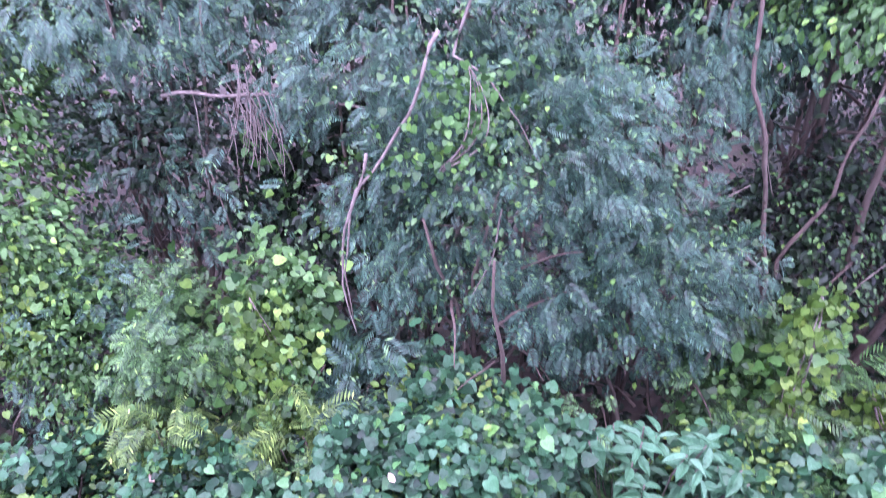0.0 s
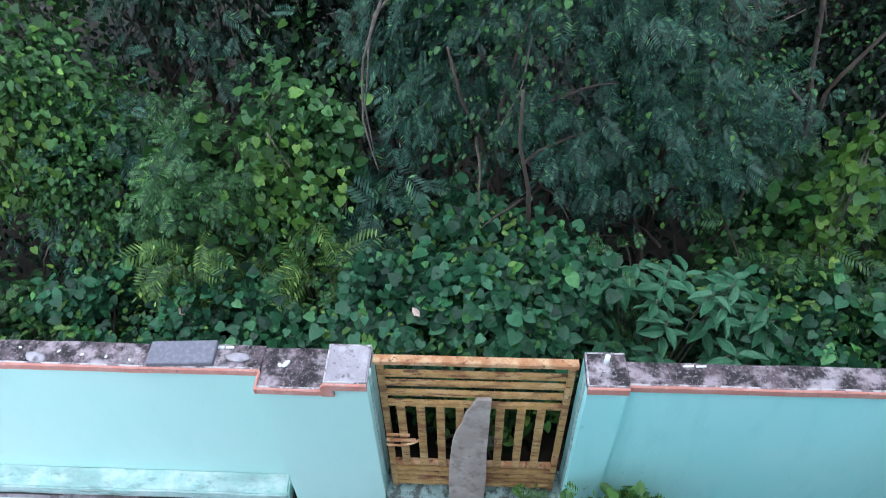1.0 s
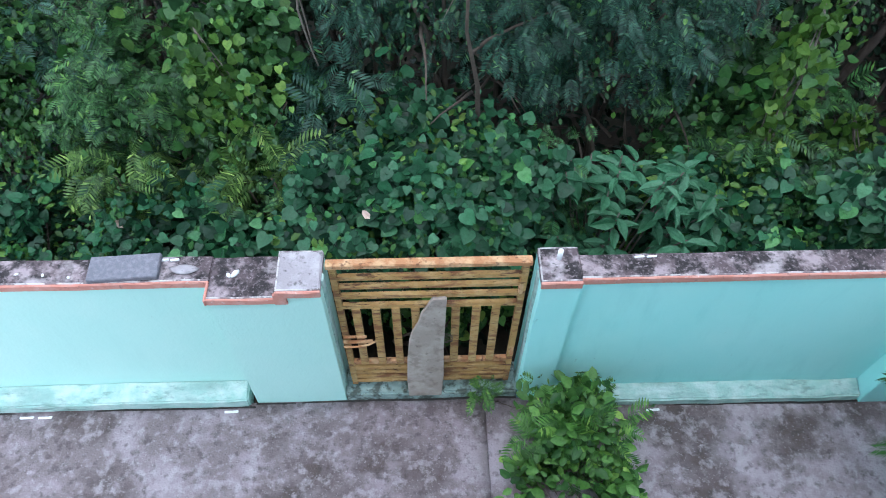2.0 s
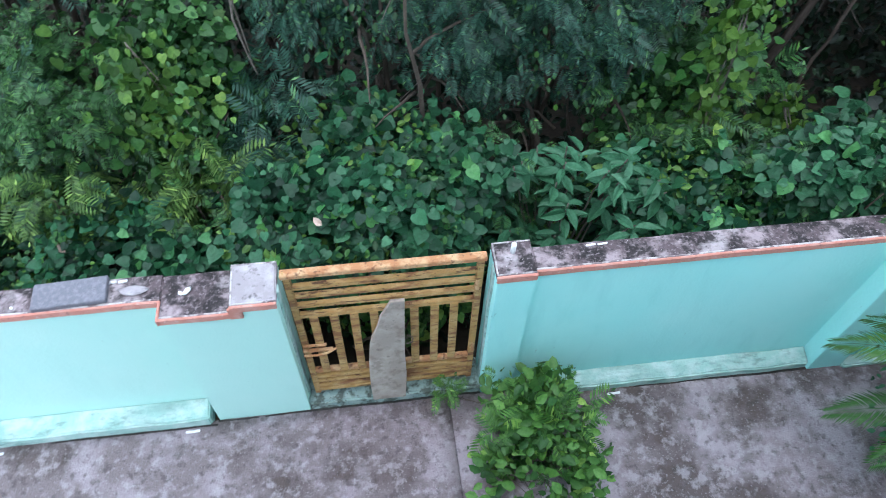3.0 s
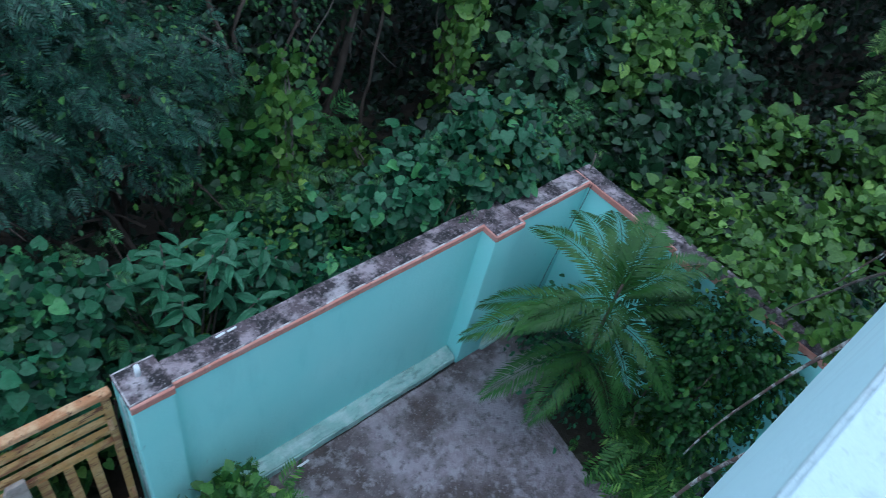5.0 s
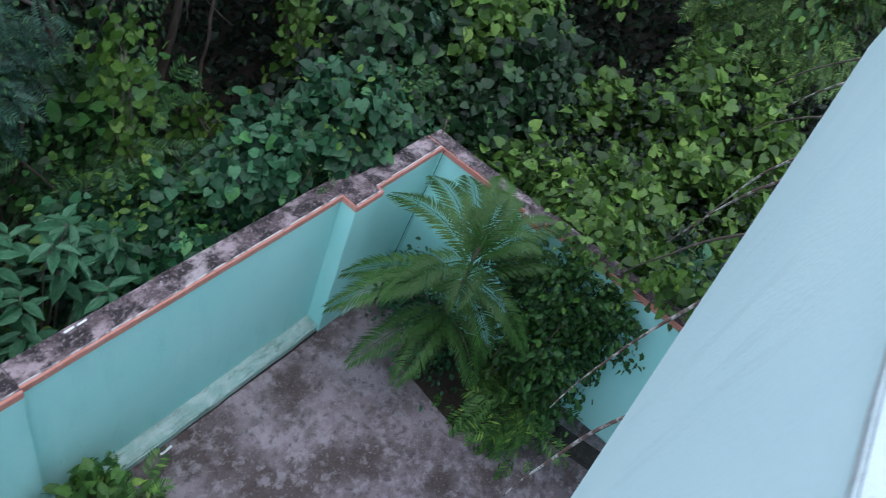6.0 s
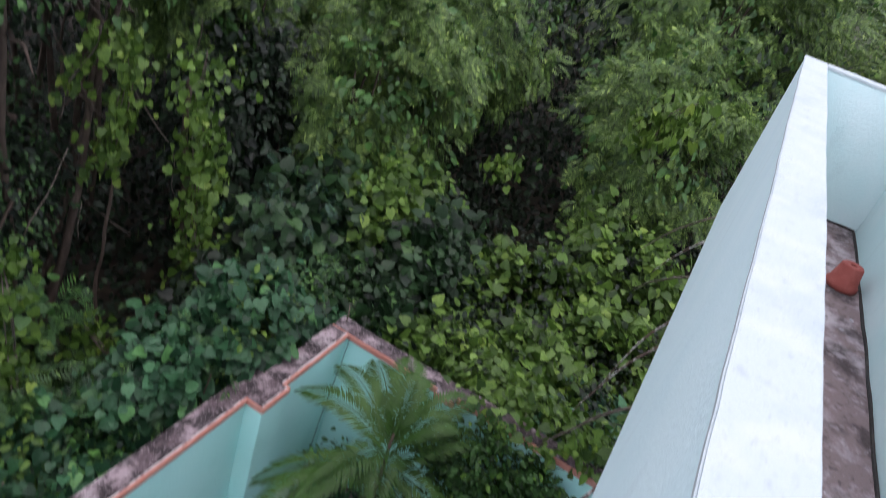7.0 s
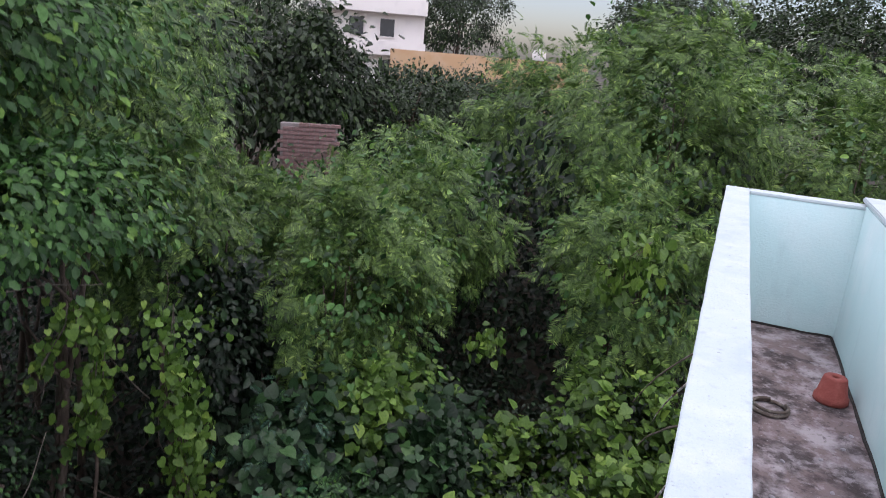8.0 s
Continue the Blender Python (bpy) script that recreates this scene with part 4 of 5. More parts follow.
# second row: small-leaved and feathery growth that climbs behind the front row
# L_DARK bushes here and inner trees below carry the thicket's shade in their colour
for k, (x, y, z, rx, ry, rz, n, shape, sz, mat, lab) in enumerate((
        (-4.6, 4.6, 1.7, 0.9, 0.6, 1.0, 2600, OVAL, 0.06, L_SMALL, "bright small-leaved thicket bush"), (-3.5, 4.5, 1.8, 0.8, 0.6, 1.0, 2600, OVAL, 0.065, L_SMALL, "bright small-leaved thicket bush"),
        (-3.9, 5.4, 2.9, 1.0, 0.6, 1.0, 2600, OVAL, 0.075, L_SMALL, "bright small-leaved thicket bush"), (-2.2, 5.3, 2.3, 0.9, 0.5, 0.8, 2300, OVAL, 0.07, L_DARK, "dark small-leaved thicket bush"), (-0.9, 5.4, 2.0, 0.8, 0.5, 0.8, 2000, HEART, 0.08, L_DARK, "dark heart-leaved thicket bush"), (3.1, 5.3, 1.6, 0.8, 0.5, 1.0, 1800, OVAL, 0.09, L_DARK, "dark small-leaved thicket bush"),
        (-2.7, 4.2, 1.3, 0.7, 0.5, 0.9, 2300, OVAL, 0.055, L_SMALL, "bright small-leaved thicket bush"), (-1.95, 4.1, 1.2, 0.55, 0.45, 0.8, 700, FEATHER, 0.115, L_FEATHER_G, "yellow-green feathery bush in the thicket"),
        (-1.25, 4.15, 1.35, 0.42, 0.40, 1.0, 1700, HEART, 0.075, L_SMALL, "green climber-covered bush in the thicket"), (-0.6, 4.0, 1.0, 0.45, 0.4, 0.7, 450, FEATHER, 0.18, L_FEATHER, "blue-green feathery bush in the thicket"),
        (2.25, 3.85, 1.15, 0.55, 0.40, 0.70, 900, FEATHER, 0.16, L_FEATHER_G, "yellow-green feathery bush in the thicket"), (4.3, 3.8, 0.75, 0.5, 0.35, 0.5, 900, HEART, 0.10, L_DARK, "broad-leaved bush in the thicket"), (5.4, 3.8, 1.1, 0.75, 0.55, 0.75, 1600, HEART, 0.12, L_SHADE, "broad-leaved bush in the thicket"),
        (6.4, 3.6, 1.3, 0.8, 0.6, 0.7, 1700, HEART, 0.11, L_CREEP, "bright heart-leaved bush in the thicket"), (-1.1, 3.62, 1.05, 0.25, 0.2, 0.4, 110, FEATHER_FINE, 0.24, L_FEATHER_Y, "yellow-green fern-like sprays in the thicket"),
        (-2.0, 3.62, 1.15, 0.28, 0.2, 0.4, 130, FEATHER_FINE, 0.22, L_FEATHER_Y, "yellow-green fern-like sprays in the thicket"))):
    plant("bush", lab, "bush", (x, y, z), (rx, ry, rz), int(n * 1.6), shape, sz * 0.95, mat, 200 + k, 38, 0.16, "thicket bushes", mix=((FEATHER, 0.13, L_FEATHER, 0.12), (HEART, 0.07, L_SMALL, 0.3), (OVAL, 0.05, L_FEATHER_G, 0.5))[k % 3])

# feather-leaved trees
for k, (x, y, z, rx, ry, rz, n, sz, mat, shape, lab) in enumerate((
        (0.45, 4.45, 2.55, 1.15, 0.60, 1.25, 2700, 0.20, L_FEATHER, FEATHER, "blue-green feather-leaved young tree"), (1.35, 4.30, 1.90, 0.75, 0.50, 0.85, 1500, 0.19, L_FEATHER, FEATHER, "blue-green feather-leaved young tree"),
        (-0.35, 5.2, 3.3, 1.1, 0.7, 1.1, 1900, 0.22, L_FEATHER, FEATHER, "blue-green feather-leaved young tree"), (1.6, 5.6, 3.6, 1.2, 0.8, 1.1, 1500, 0.22, L_FEATHER, FEATHER, "blue-green feather-leaved young tree"),
        (-2.4, 5.6, 3.7, 1.2, 0.8, 0.8, 1300, 0.22, L_FEATHER, FEATHER, "blue-green feather-leaved young tree"),
        (6.9, 4.1, 2.3, 1.1, 0.9, 1.4, 2300, 0.24, L_FEATHER_Y, FEATHER, "yellow-green feather-leaved tree with drooping sprays"), (9.3, 4.6, 2.6, 1.6, 1.4, 1.5, 2500, 0.27, L_FEATHER_Y, FEATHER, "yellow-green feather-leaved tree with drooping sprays"),
        (9.6, 1.4, 2.4, 1.5, 1.2, 1.4, 2400, 0.27, L_FEATHER_Y, FEATHER, "yellow-green feather-leaved tree with drooping sprays"), (12.4, 1.5, 3.9, 2.0, 1.8, 2.2, 3600, 0.31, L_FEATHER_Y, FEATHER, "tall yellow-green feather-leaved tree"),
        (13.0, -1.8, 3.3, 2.2, 1.8, 2.0, 3000, 0.31, L_FEATHER_Y, FEATHER, "tall yellow-green feather-leaved tree"), (16.5, 4.2, 3.6, 2.6, 2.4, 2.1, 2600, 0.42, L_FEATHER_Y, FEATHER, "tall yellow-green feather-leaved tree"),
        (17.0, -0.8, 3.5, 2.8, 2.6, 2.1, 2600, 0.42, L_FEATHER_Y, FEATHER, "tall yellow-green feather-leaved tree"), (5.7, 5.8, 3.2, 0.9, 0.8, 1.3, 2000, 0.22, L_FEATHER_Y, FEATHER, "yellow-green feather-leaved tree with drooping sprays"), (8.2, 6.3, 2.5, 1.2, 0.9, 0.95, 2000, 0.24, L_FEATHER_Y, FEATHER, "yellow-green feather-leaved tree with drooping sprays"))):
    plant("tree", lab, "tree", (x, y, z), (rx, ry, rz), int(n * (1.45 if k < 5 else 1.0)), FEATHER_FINE if k < 5 else FEATHER, sz * (0.66 if k < 5 else 0.76), mat, 300 + k, 80, 0.115 if k < 5 else 0.09, "feather-leaved trees", stems=5, stem_r=0.03, droop=0.45, mix=(OVAL, 0.05 if k < 5 else 0.11, L_SMALL if k > 4 else L_FEATHER_G, 0.4))

# leafy trees with broad crowns further in; last three added overhead for shade
for k, (x, y, z, rx, ry, rz, n, sz, mat) in enumerate((
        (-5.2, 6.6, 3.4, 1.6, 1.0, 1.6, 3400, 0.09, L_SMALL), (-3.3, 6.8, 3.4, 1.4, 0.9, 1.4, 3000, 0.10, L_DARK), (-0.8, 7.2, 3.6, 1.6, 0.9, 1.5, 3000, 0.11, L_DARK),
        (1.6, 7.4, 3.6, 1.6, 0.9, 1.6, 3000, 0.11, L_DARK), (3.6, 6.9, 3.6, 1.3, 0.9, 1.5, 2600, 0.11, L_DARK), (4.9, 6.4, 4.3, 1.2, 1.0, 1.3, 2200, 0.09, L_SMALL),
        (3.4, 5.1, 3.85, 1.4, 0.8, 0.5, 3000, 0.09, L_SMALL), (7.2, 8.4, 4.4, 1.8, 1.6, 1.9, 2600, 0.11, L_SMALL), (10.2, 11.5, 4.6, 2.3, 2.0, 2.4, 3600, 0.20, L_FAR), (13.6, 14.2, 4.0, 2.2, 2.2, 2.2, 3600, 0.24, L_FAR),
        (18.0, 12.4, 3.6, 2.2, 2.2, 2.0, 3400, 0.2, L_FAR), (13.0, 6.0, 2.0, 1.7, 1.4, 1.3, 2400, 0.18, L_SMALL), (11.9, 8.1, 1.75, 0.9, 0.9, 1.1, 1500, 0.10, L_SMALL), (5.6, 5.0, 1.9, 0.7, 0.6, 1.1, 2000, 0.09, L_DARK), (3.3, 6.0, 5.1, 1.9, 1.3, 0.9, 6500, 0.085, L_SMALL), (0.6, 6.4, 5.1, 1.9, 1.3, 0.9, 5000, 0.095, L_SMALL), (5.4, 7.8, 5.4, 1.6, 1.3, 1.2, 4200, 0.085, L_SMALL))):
    plant("tree", "leafy tree in the thicket with an uneven crown" if k < 9 else "dark leafy tree beyond or added above the thicket", "tree", (x, y, z), (rx, ry, rz), int(n * 1.9), OVAL, sz * (0.85 if k < 8 else 1.1), mat, 400 + k, 70, 0.17, "leafy trees", stems=3, stem_r=0.045, droop=0.6, mix=(FEATHER, 0.2, L_FEATHER_Y, 0.5) if k in (5, 7) else None)

# heart-leaved creeper mass outside the return wall
for k, (x, y, z, rx, ry, rz, n, sz) in enumerate(((5.05, 1.9, 0.75, 0.55, 0.6, 0.55, 1500, 0.105), (5.75, 1.35, 0.70, 0.7, 0.6, 0.55, 1800, 0.11), (6.6, 1.75, 0.85, 0.8, 0.7, 0.6, 1900, 0.115), (5.4, 0.45, 0.55, 0.7, 0.6, 0.55, 1500, 0.105), (6.7, 0.5, 0.7, 0.8, 0.7, 0.6, 1700, 0.115), (7.9, 1.0, 1.0, 0.8, 0.8, 0.8, 1700, 0.12), (5.9, 2.6, 1.0, 0.7, 0.5, 0.65, 1600, 0.115), (6.6, 2.9, 0.9, 0.6, 0.5, 0.6, 1300, 0.115), (5.2, 2.75, 0.8, 0.5, 0.4, 0.6, 1200, 0.11))):
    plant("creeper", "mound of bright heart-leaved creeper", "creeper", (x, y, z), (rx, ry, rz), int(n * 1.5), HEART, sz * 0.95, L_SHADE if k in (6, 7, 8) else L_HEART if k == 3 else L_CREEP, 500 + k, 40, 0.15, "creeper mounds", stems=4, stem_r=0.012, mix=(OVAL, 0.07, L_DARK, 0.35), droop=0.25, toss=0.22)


def vine(label, top, foot, width, n, size, mat, seed, hang=False):
    """Leaves along a swinging stem: a curtain or a column of climber."""
    rng = np.random.default_rng(seed)
    n, size = int(n * 1.35), size * 0.8
    top, foot = Vector(top), Vector(foot)
    v = new("vine")
    v.location = foot
    tagged(v, label, "vine", "climbing vines")
    bm = bmesh.new()
    spine = curve_pts(foot, top, (width * 0.4, 0.03, 0), 12, 0.08)
    for j in range(4):
        off = Vector((*rng.normal(size=2) * width * 0.35, 0))
        tube(bm, [p - foot + off * math.sin(math.pi * i / 12) for i, p in enumerate(spine)], 0.007, 0.003, 5, 0.2)
    part("stem", bm, M_TWIG, v, smooth=True)
    k = rng.integers(0, 12, n)
    t = rng.random(n)
    sp = np.array([tuple(p) for p in spine])
    p = sp[k] * (1 - t[:, None]) + sp[k + 1] * t[:, None]
    wob = 0.5 + 0.5 * np.sin(k * 1.9 + seed)
    p += rng.normal(size=(n, 3)) * np.array([width, width * 0.6, 0.05]) * (0.5 + wob[:, None])
    out = rng.normal(size=(n, 3)) * 0.5 + np.array([-0.1, -0.9, 0.3])
    ahead = rng.normal(size=(n, 3)) * 0.45 + np.array([0, -0.25, -0.9])
    scatter("foliage", HEART, p - np.array(foot), ahead, out, size * rng.uniform(0.55, 1.2, n), mat, v)
    return v


vine("bright yellow-green vine climbing a thin stem", (2.20, 3.70, 2.35), (2.15, 3.55, 1.15), 0.09, 260, 0.085, L_VINE, 61)
vine("bright vine trailing down through the bushes", (2.75, 3.72, 1.55), (2.95, 3.45, 0.9), 0.09, 120, 0.08, L_VINE, 62)
vine("bright vine column wrapped round a tree trunk", (4.15, 4.20, 3.1), (4.35, 4.20, 0.5), 0.13, 480, 0.085, L_CREEP, 63)
vine("bright vine wrapped round a tree trunk", (4.10, 4.08, 2.6), (4.30, 4.08, 0.9), 0.10, 260, 0.10, L_VINE, 64)
vine("bright hanging vine curtain with large leaves", (3.62, 4.35, 3.25), (3.68, 4.62, 2.0), 0.075, 300, 0.09, L_VINE, 65)
vine("bright hanging vine spray", (3.55, 4.5, 3.22), (3.45, 4.75, 2.6), 0.07, 90, 0.08, L_VINE, 66)
vine("bright vine spray reaching out of the feathery trees", (7.35, 1.05, 3.45), (7.5, 1.35, 2.75), 0.22, 170, 0.13, L_VINE, 67)
vine("bright vine tip sticking out of the thicket", (6.8, 2.45, 2.3), (6.95, 2.55, 2.0), 0.12, 60, 0.11, L_VINE, 68)
vine("green climber column in the thicket", (-1.30, 3.85, 2.15), (-1.25, 3.75, 0.8), 0.14, 330, 0.085, L_CREEP, 69)
vine("green climber hanging from the branches", (0.05, 4.05, 3.6), (-0.1, 4.1, 2.9), 0.22, 260, 0.06, L_SMALL, 70)
vine("bright climber on the thicket edge", (-3.3, 3.95, 2.6), (-3.2, 3.9, 1.4), 0.2, 380, 0.08, L_VINE, 71)


# bare trunks and branches that show in the gaps
def limb(label, pts, r0, r1, mat, name="dead_sapling", jit=0.04):
    thing = new(name)
    thing.location = pts[0]
    tagged(thing, label, "tree" if name == "bare_tree" else "sapling")
    bm = bmesh.new()
    path = []
    for a, b in zip(pts, pts[1:]):
        path += curve_pts(a, b, (0, 0, 0), 6, jit)[(1 if path else 0):]
    tube(bm, [q - Vector(pts[0]) for q in path], r0 * 0.65, r1 * 0.65, 8, 0.25)
    part("trunk" if name == "bare_tree" else "stem", bm, mat, thing, smooth=True)
    return thing


limb("bare brown tree trunk in the dark thicket", [(2.42, 4.62, -0.1), (2.33, 4.6, 1.8), (2.15, 4.62, 2.6), (1.87, 4.6, 3.3), (1.8, 4.7, 4.3)], 0.036, 0.018, M_BARK, "bare_tree", 0.05)
limb("bare brown tree trunk leaning in the thicket", [(2.46, 4.64, -0.1), (2.40, 4.6, 1.95), (2.62, 4.62, 2.5), (2.75, 4.7, 3.6)], 0.030, 0.015, M_BARK, "bare_tree", 0.05)
limb("bare forked branch across the gap", [(2.25, 4.58, 1.9), (1.95, 4.55, 2.2), (1.62, 4.55, 2.45), (1.4, 4.6, 2.75)], 0.022, 0.012, M_TWIG)
limb("thin bare branch across the gap", [(1.25, 4.5, 2.15), (1.65, 4.52, 2.42), (2.0, 4.55, 2.62)], 0.012, 0.006, M_TWIG)
limb("curved reddish stem in the dark gap", [(3.62, 4.55, -0.1), (3.66, 4.6, 1.0), (3.70, 4.6, 1.4), (3.80, 4.62, 1.9), (3.9, 4.7, 2.8)], 0.028, 0.018, M_BARK)
limb("tree trunk wrapped in green vine", [(4.45, 4.35, -0.1), (4.32, 4.33, 1.2), (4.22, 4.35, 2.2), (4.24, 4.38, 2.75)], 0.06, 0.035, M_BARK, "bare_tree")
limb("pale bare hanging branch in front of the feathery tree", [(-0.52, 3.98, 3.1), (-0.66, 3.95, 2.6), (-0.72, 3.92, 2.2), (-0.66, 3.9, 1.8)], 0.017, 0.007, M_TWIG)
limb("pale bare branch arching among leaves", [(0.1, 4.25, 4.0), (-0.02, 4.2, 3.6), (0.18, 4.15, 3.48), (0.38, 4.1, 3.25), (0.6, 4.05, 2.85)], 0.014, 0.005, M_TWIG)
limb("bare bent branch hanging among leaves", [(-0.1, 4.2, 3.75), (-0.29, 4.15, 3.25), (-0.6, 4.1, 2.8), (-0.73, 4.1, 2.2), (-0.70, 4.05, 1.8)], 0.018, 0.006, M_TWIG)
limb("bare twig hanging in the feathery tree", [(0.28, 3.95, 2.75), (0.22, 3.92, 2.4), (0.12, 3.9, 2.1)], 0.011, 0.004, M_TWIG)
limb("bare horizontal branch behind the leaves", [(-2.1, 5.0, 3.05), (-1.3, 4.9, 3.1), (-0.6, 4.85, 3.02)], 0.022, 0.014, M_TWIG)
limb("grey bare branch over the vines", [(3.0, 4.7, 3.40), (3.4, 4.6, 3.36), (3.8, 4.5, 3.28)], 0.009, 0.004, M_TWIG)
for k in range(26):
    x0, y0 = rs.uniform(-4.5, 6.5), rs.uniform(4.4, 6.4)
    z0 = rs.uniform(0.6, 2.6)
    d = rs.normal(size=3) * 0.55
    limb("thin bare twig in the dark thicket", [(x0, y0, z0), (x0 + d[0], y0 + d[1] * 0.4, z0 + abs(d[2]) + 0.3)], 0.010, 0.004, M_TWIG)
for k in range(8):
    x0, y0 = rs.uniform(-5, 7), rs.uniform(5.6, 8.2)
    limb("dark tree trunk deep in the thicket", [(x0, y0, -0.15), (x0 + rs.normal() * 0.2, y0, 1.6), (x0 + rs.normal() * 0.5, y0, 3.6)], rs.uniform(0.04, 0.09), 0.03, M_BARK, "bare_tree")
# a hanging bunch of dry brown leaves
rng = np.random.default_rng(9)
bunch = new("dry_foliage")
bunch.location = (-1.45, 4.9, 3.15)
tagged(bunch, "hanging bunch of dry brown stalks", "foliage")
bm = bmesh.new()
for k in range(26):
    o = Vector(rng.normal(size=3) * 0.09)
    tube(bm, curve_pts(o, o + Vector((rng.normal() * 0.1, -0.05, -rng.uniform(0.3, 0.65))), (0.03, 0, 0), 4), 0.006, 0.002, 4)
part("stalks", bm, M_TWIG, bunch)
for x, y, z, mat, lab in ((-1.94, 3.22, 1.10, M_WHITE, "single dry pale leaf caught on the bush"), (-0.34, 3.0, 1.42, M_TWIG, "single dry brown leaf caught on the bush")):
    b = bmesh.new()
    f = [b.verts.new(Vector(c) * 0.07) for c in OVAL[0]]
    for t in OVAL[1]:
        b.faces.new([f[i] for i in t])
    ob = finish(b, "dry_leaf", surface("dry_leaf_tan", (0.42, 0.30, 0.24), [((0.55, 0.44, 0.38), 60, 0.4, 0.7, None, 0.7)], 0.7, 0.2))
    ob.matrix_world = Matrix.Translation((x, y, z)) @ Matrix.Rotation(0.9, 4, "X") @ Matrix.Rotation(0.7, 4, "Z")
    tagged(ob, lab, "leaf")

# deep undergrowth that closes the thicket below and behind, its shade put into the leaf colour
rng = np.random.default_rng(31)
n = 26000
p = np.stack([rng.uniform(-9, 11, n), rng.uniform(2.95, 9.5, n), np.zeros(n)], 1)
p[:, 2] = Z_OUT + rng.random(n) ** 1.5 * (0.25 + 0.28 * (p[:, 1] - 2.9))
p = p[~((p[:, 0] > 0.55) & (p[:, 0] < 1.25) & (p[:, 1] > 3.6) & (p[:, 1] < 4.6))]
out = unit(rng, len(p)) + np.array([0, -0.3, 0.8])
ah, up = leaf_turns(rng, out, 0.3)
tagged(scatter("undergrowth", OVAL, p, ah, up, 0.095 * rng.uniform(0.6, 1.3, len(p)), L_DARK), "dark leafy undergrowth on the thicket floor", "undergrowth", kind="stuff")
n = 40000
p = np.stack([rng.uniform(4.7, 22, n), rng.uniform(-5, 13, n), np.zeros(n)], 1)
p[:, 2] = Z_OUT + rng.random(n) ** 1.3 * (0.5 + 0.10 * p[:, 0])
out = unit(rng, len(p)) + np.array([-0.3, -0.1, 0.8])
ah, up = leaf_turns(rng, out, 0.4)
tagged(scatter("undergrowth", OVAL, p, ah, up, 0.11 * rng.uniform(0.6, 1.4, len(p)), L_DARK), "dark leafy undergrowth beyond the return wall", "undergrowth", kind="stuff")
n = 26000
a = rng.uniform(radians(-28), radians(205), n)
r = rng.uniform(10.5, 15, n)
p = np.stack([r * np.cos(a), r * np.sin(a), np.zeros(n)], 1)
lump = 1 + 0.22 * np.sin(a * 9) + 0.16 * np.sin(a * 23 + 1)
hgt = np.where(a < radians(48), 3.3, 6.5) * lump
hgt = np.where((a > radians(25)) & (a < radians(41)), 1.6, hgt)
p[:, 2] = Z_OUT + rng.random(n) ** 0.8 * hgt
out = unit(rng, n) - p / r[:, None] * 0.6
ah, up = leaf_turns(rng, out, 0.5)
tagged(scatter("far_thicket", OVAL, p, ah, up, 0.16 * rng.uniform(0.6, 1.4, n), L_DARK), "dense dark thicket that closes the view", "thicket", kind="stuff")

# ------------------------------------------------------------------ ruin and far houses
ruin = new("brick_ruin")
ruin.location = (13.0, 8.8, -0.02)
tagged(ruin, "ruined mauve brick wall standing among the trees", "ruin")
turn = Matrix.Rotation(radians(-57), 4, "Z")
b = slab(-0.60, 0.60, 0.02, 0.20, 0.0, 3.42, 0.01)
bmesh.ops.transform(b, matrix=turn, verts=b.verts)
part("core", b, M_MORTAR, ruin)
bme = bpy.data.meshes.new("brick")
b = slab(-0.105, 0.105, -0.02, 0.05, -0.036, 0.036, 0.006)
b.to_mesh(bme)
b.free()
bme.materials.append(M_BRICK)
rng = np.random.default_rng(3)
for row in range(17):
    for col in range(7):
        x = -0.66 + col * 0.222 + (0.11 if row % 2 else 0)
        if abs(x) > 0.56 or (row > 14 and x < 0.9 * (row - 14.5) - 0.7):
            continue
        ob = new("brick", bme)
        ob.parent = ruin
        ob.matrix_basis = turn @ Matrix.Translation((x, rng.uniform(-0.012, 0.012), 2.05 + row * 0.09)) @ Matrix.Rotation(rng.normal() * 0.02, 4, "Y")


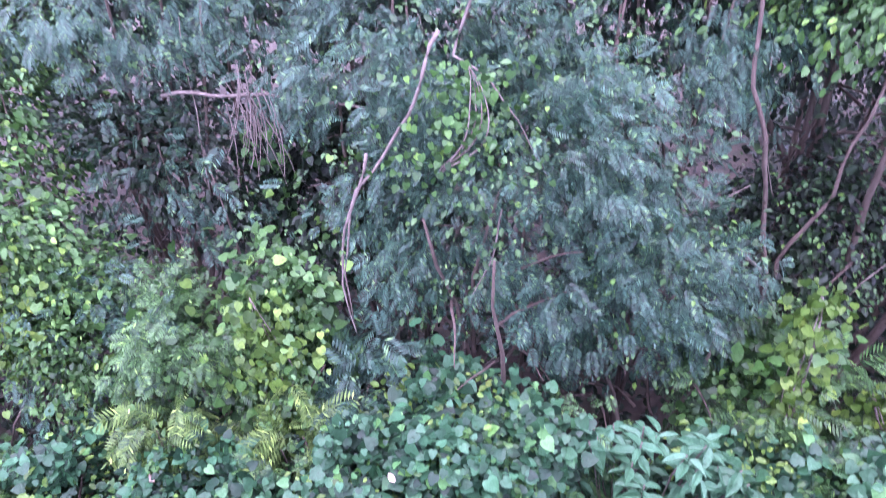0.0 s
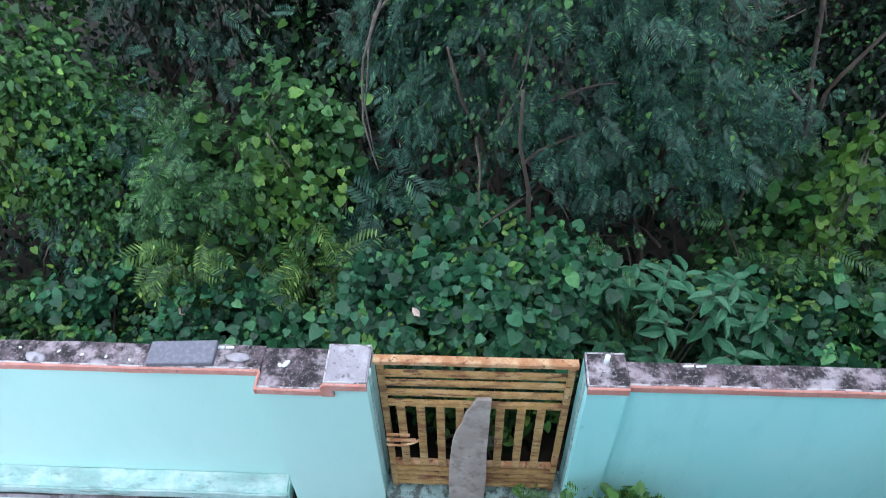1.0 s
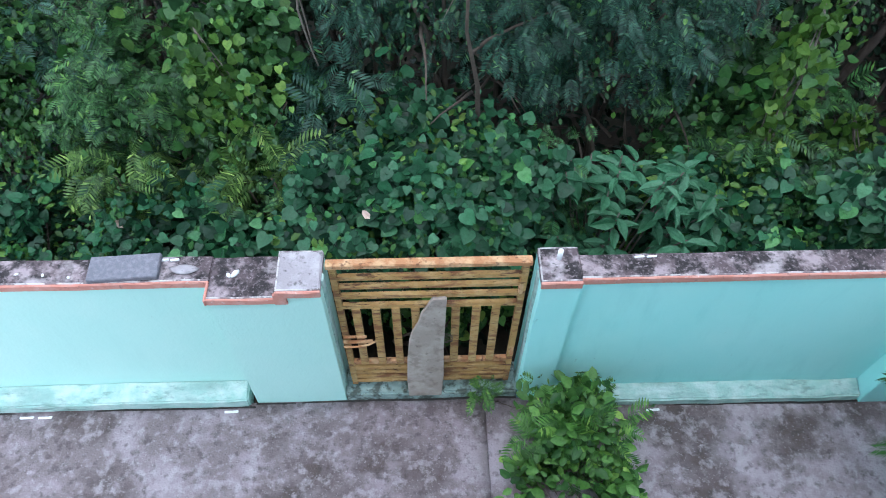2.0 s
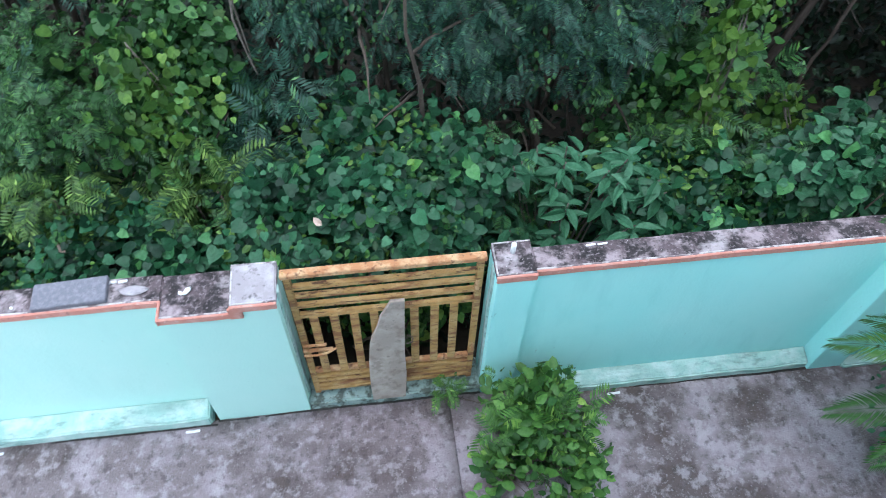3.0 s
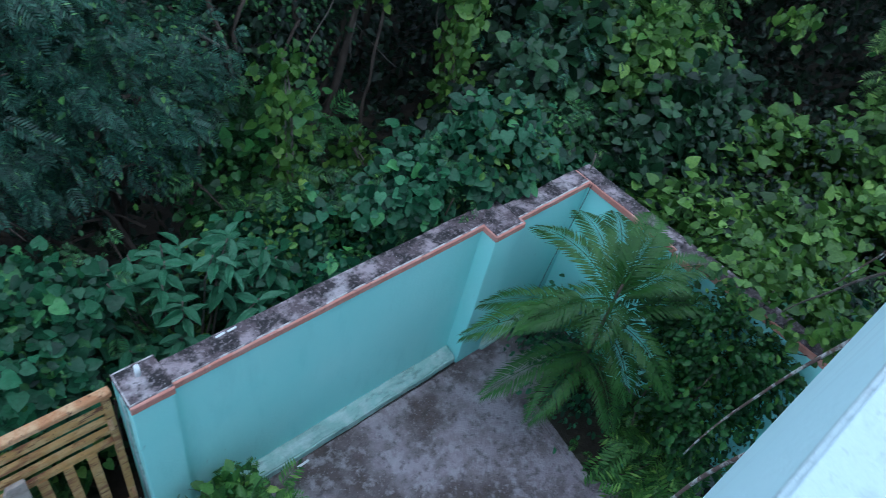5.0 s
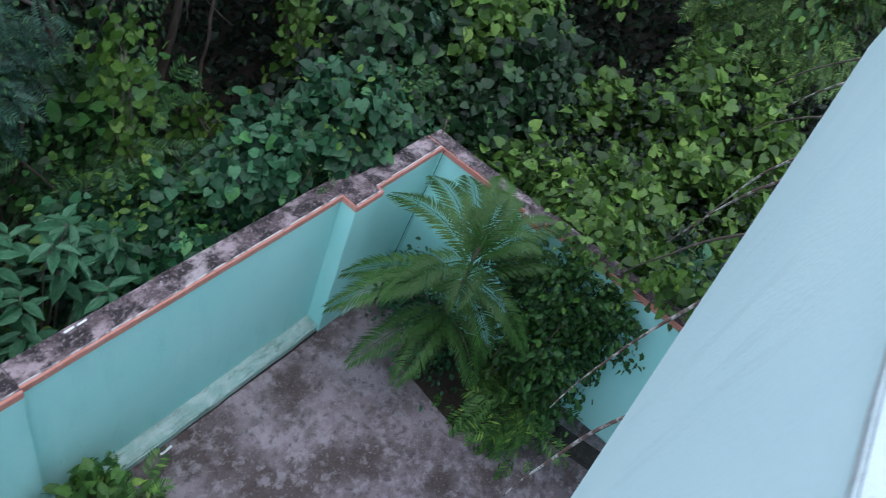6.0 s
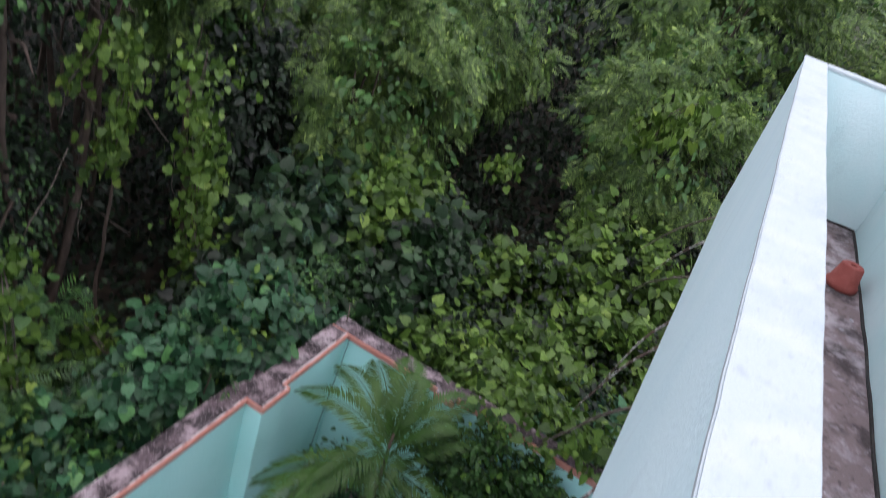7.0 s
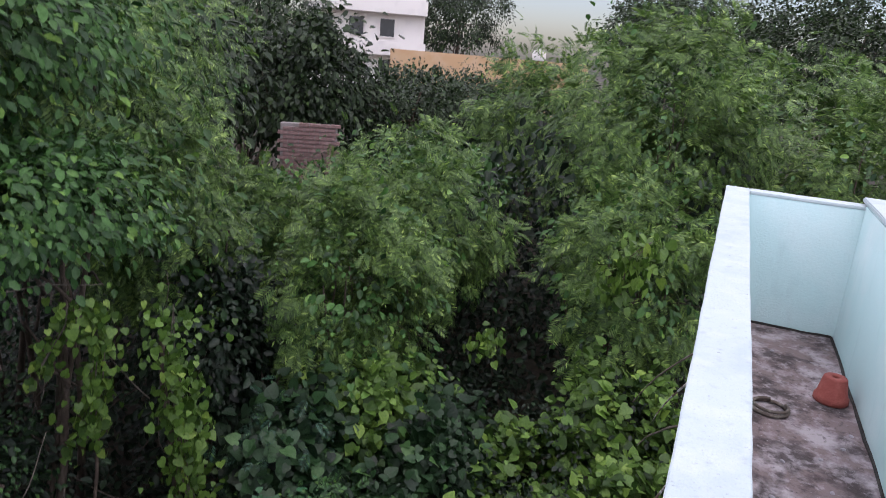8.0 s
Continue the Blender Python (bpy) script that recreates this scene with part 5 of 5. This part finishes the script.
def far_house(name, label, x, y, w, d, floors, base_z, mat, turn_deg):
    h = new(name)
    h.matrix_world = pose(x, y, base_z, 0, 0, turn_deg)
    tagged(h, label, "house")
    fh = 3.1
    part("wall", slab(-w / 2, w / 2, 0, d, 0, fh * floors, 0.03), mat, h)
    part("roof", slab(-w / 2 - 0.2, w / 2 + 0.2, -0.2, d + 0.2, fh * floors, fh * floors + 0.3, 0.03), mat, h)
    for f in range(floors):
        z = f * fh
        part("balcony", slab(-w / 2 - 0.1, w / 2 + 0.1, -1.1, 0.0, z + 2.6, z + 2.85, 0.02), mat, h)
        part("balcony_rail", slab(-w / 2 - 0.1, w / 2 + 0.1, -1.1, -0.95, z + 2.85, z + 3.65, 0.02), mat, h)
        for k in range(int(w / 2.4)):
            cx = -w / 2 + 1.3 + k * 2.4
            wd = part("window", slab(cx - 0.55, cx + 0.55, -0.05, 0.02, z + 0.9, z + 2.2, 0.01), M_FARDARK, h)
            part("sill", slab(cx - 0.65, cx + 0.65, -0.12, -0.05, z + 0.8, z + 0.9, 0.01), mat, wd)
    return h


far_house("house", "white flat-roofed house with balconies far beyond the trees", 50.2, 28.2, 9.0, 8.0, 4, -1.2, M_FARWHITE, -62)
ob = finish(slab(-0.12, 0.12, -6.0, 6.0, -0.3, 5.05, 0.02), "wall_15", M_FARORANGE)
ob.matrix_world = pose(40, 14.6, 0, 0, 0, 3)
tagged(ob, "orange painted boundary wall far beyond the trees", "wall", kind="structure")
b = lathe([(0.01, 0.0), (0.5, 0.0), (0.52, 0.05), (0.52, 0.75), (0.45, 0.9), (0.22, 1.0), (0.2, 1.08), (0.01, 1.1)], 20)
tank = finish(b, "water_tank", M_FARWHITE, smooth=True)
tank.location = (40.0, 11.4, 5.05)
tank.scale = (0.75, 0.75, 0.6)
tagged(tank, "white round water tank on the far wall", "tank")
# a line of far trees under the sky
for k, (x, y, z, rx, rz) in enumerate(((44, 33, 6.5, 4.5, 4.2), (33, 26, 5.0, 3.4, 3.6), (60, 25, 8.0, 5, 4.0), (66, 8, 7.5, 5.0, 4.0), (37, 3.0, 6.2, 4.2, 3.6), (31, -2.5, 5.6, 3.6, 3.4), (33, -9, 6.0, 4.5, 4.0), (22, 17.5, 3.0, 2.6, 1.9), (21, 10.5, 2.8, 2.6, 1.7), (29, 13, 2.6, 3.4, 1.9), (27, 9, 2.4, 3, 1.9), (23, 6.5, 2.6, 2.8, 1.6), (26, 1.5, 3.4, 3.0, 2.2), (52, 2, 6.0, 5, 3.0), (48, -6, 7, 5, 4), (28, 30, 6, 4, 4.5), (20, 22, 5.5, 3.5, 3.8))):
    plant("tree", "dark leafy tree far off under the sky", "tree", (x, y, z), (rx, rx, rz), 12500, OVAL, 0.09 + 0.0026 * x, L_FAR, 600 + k, 170, 0.085, "far trees", stems=5, stem_r=0.12)
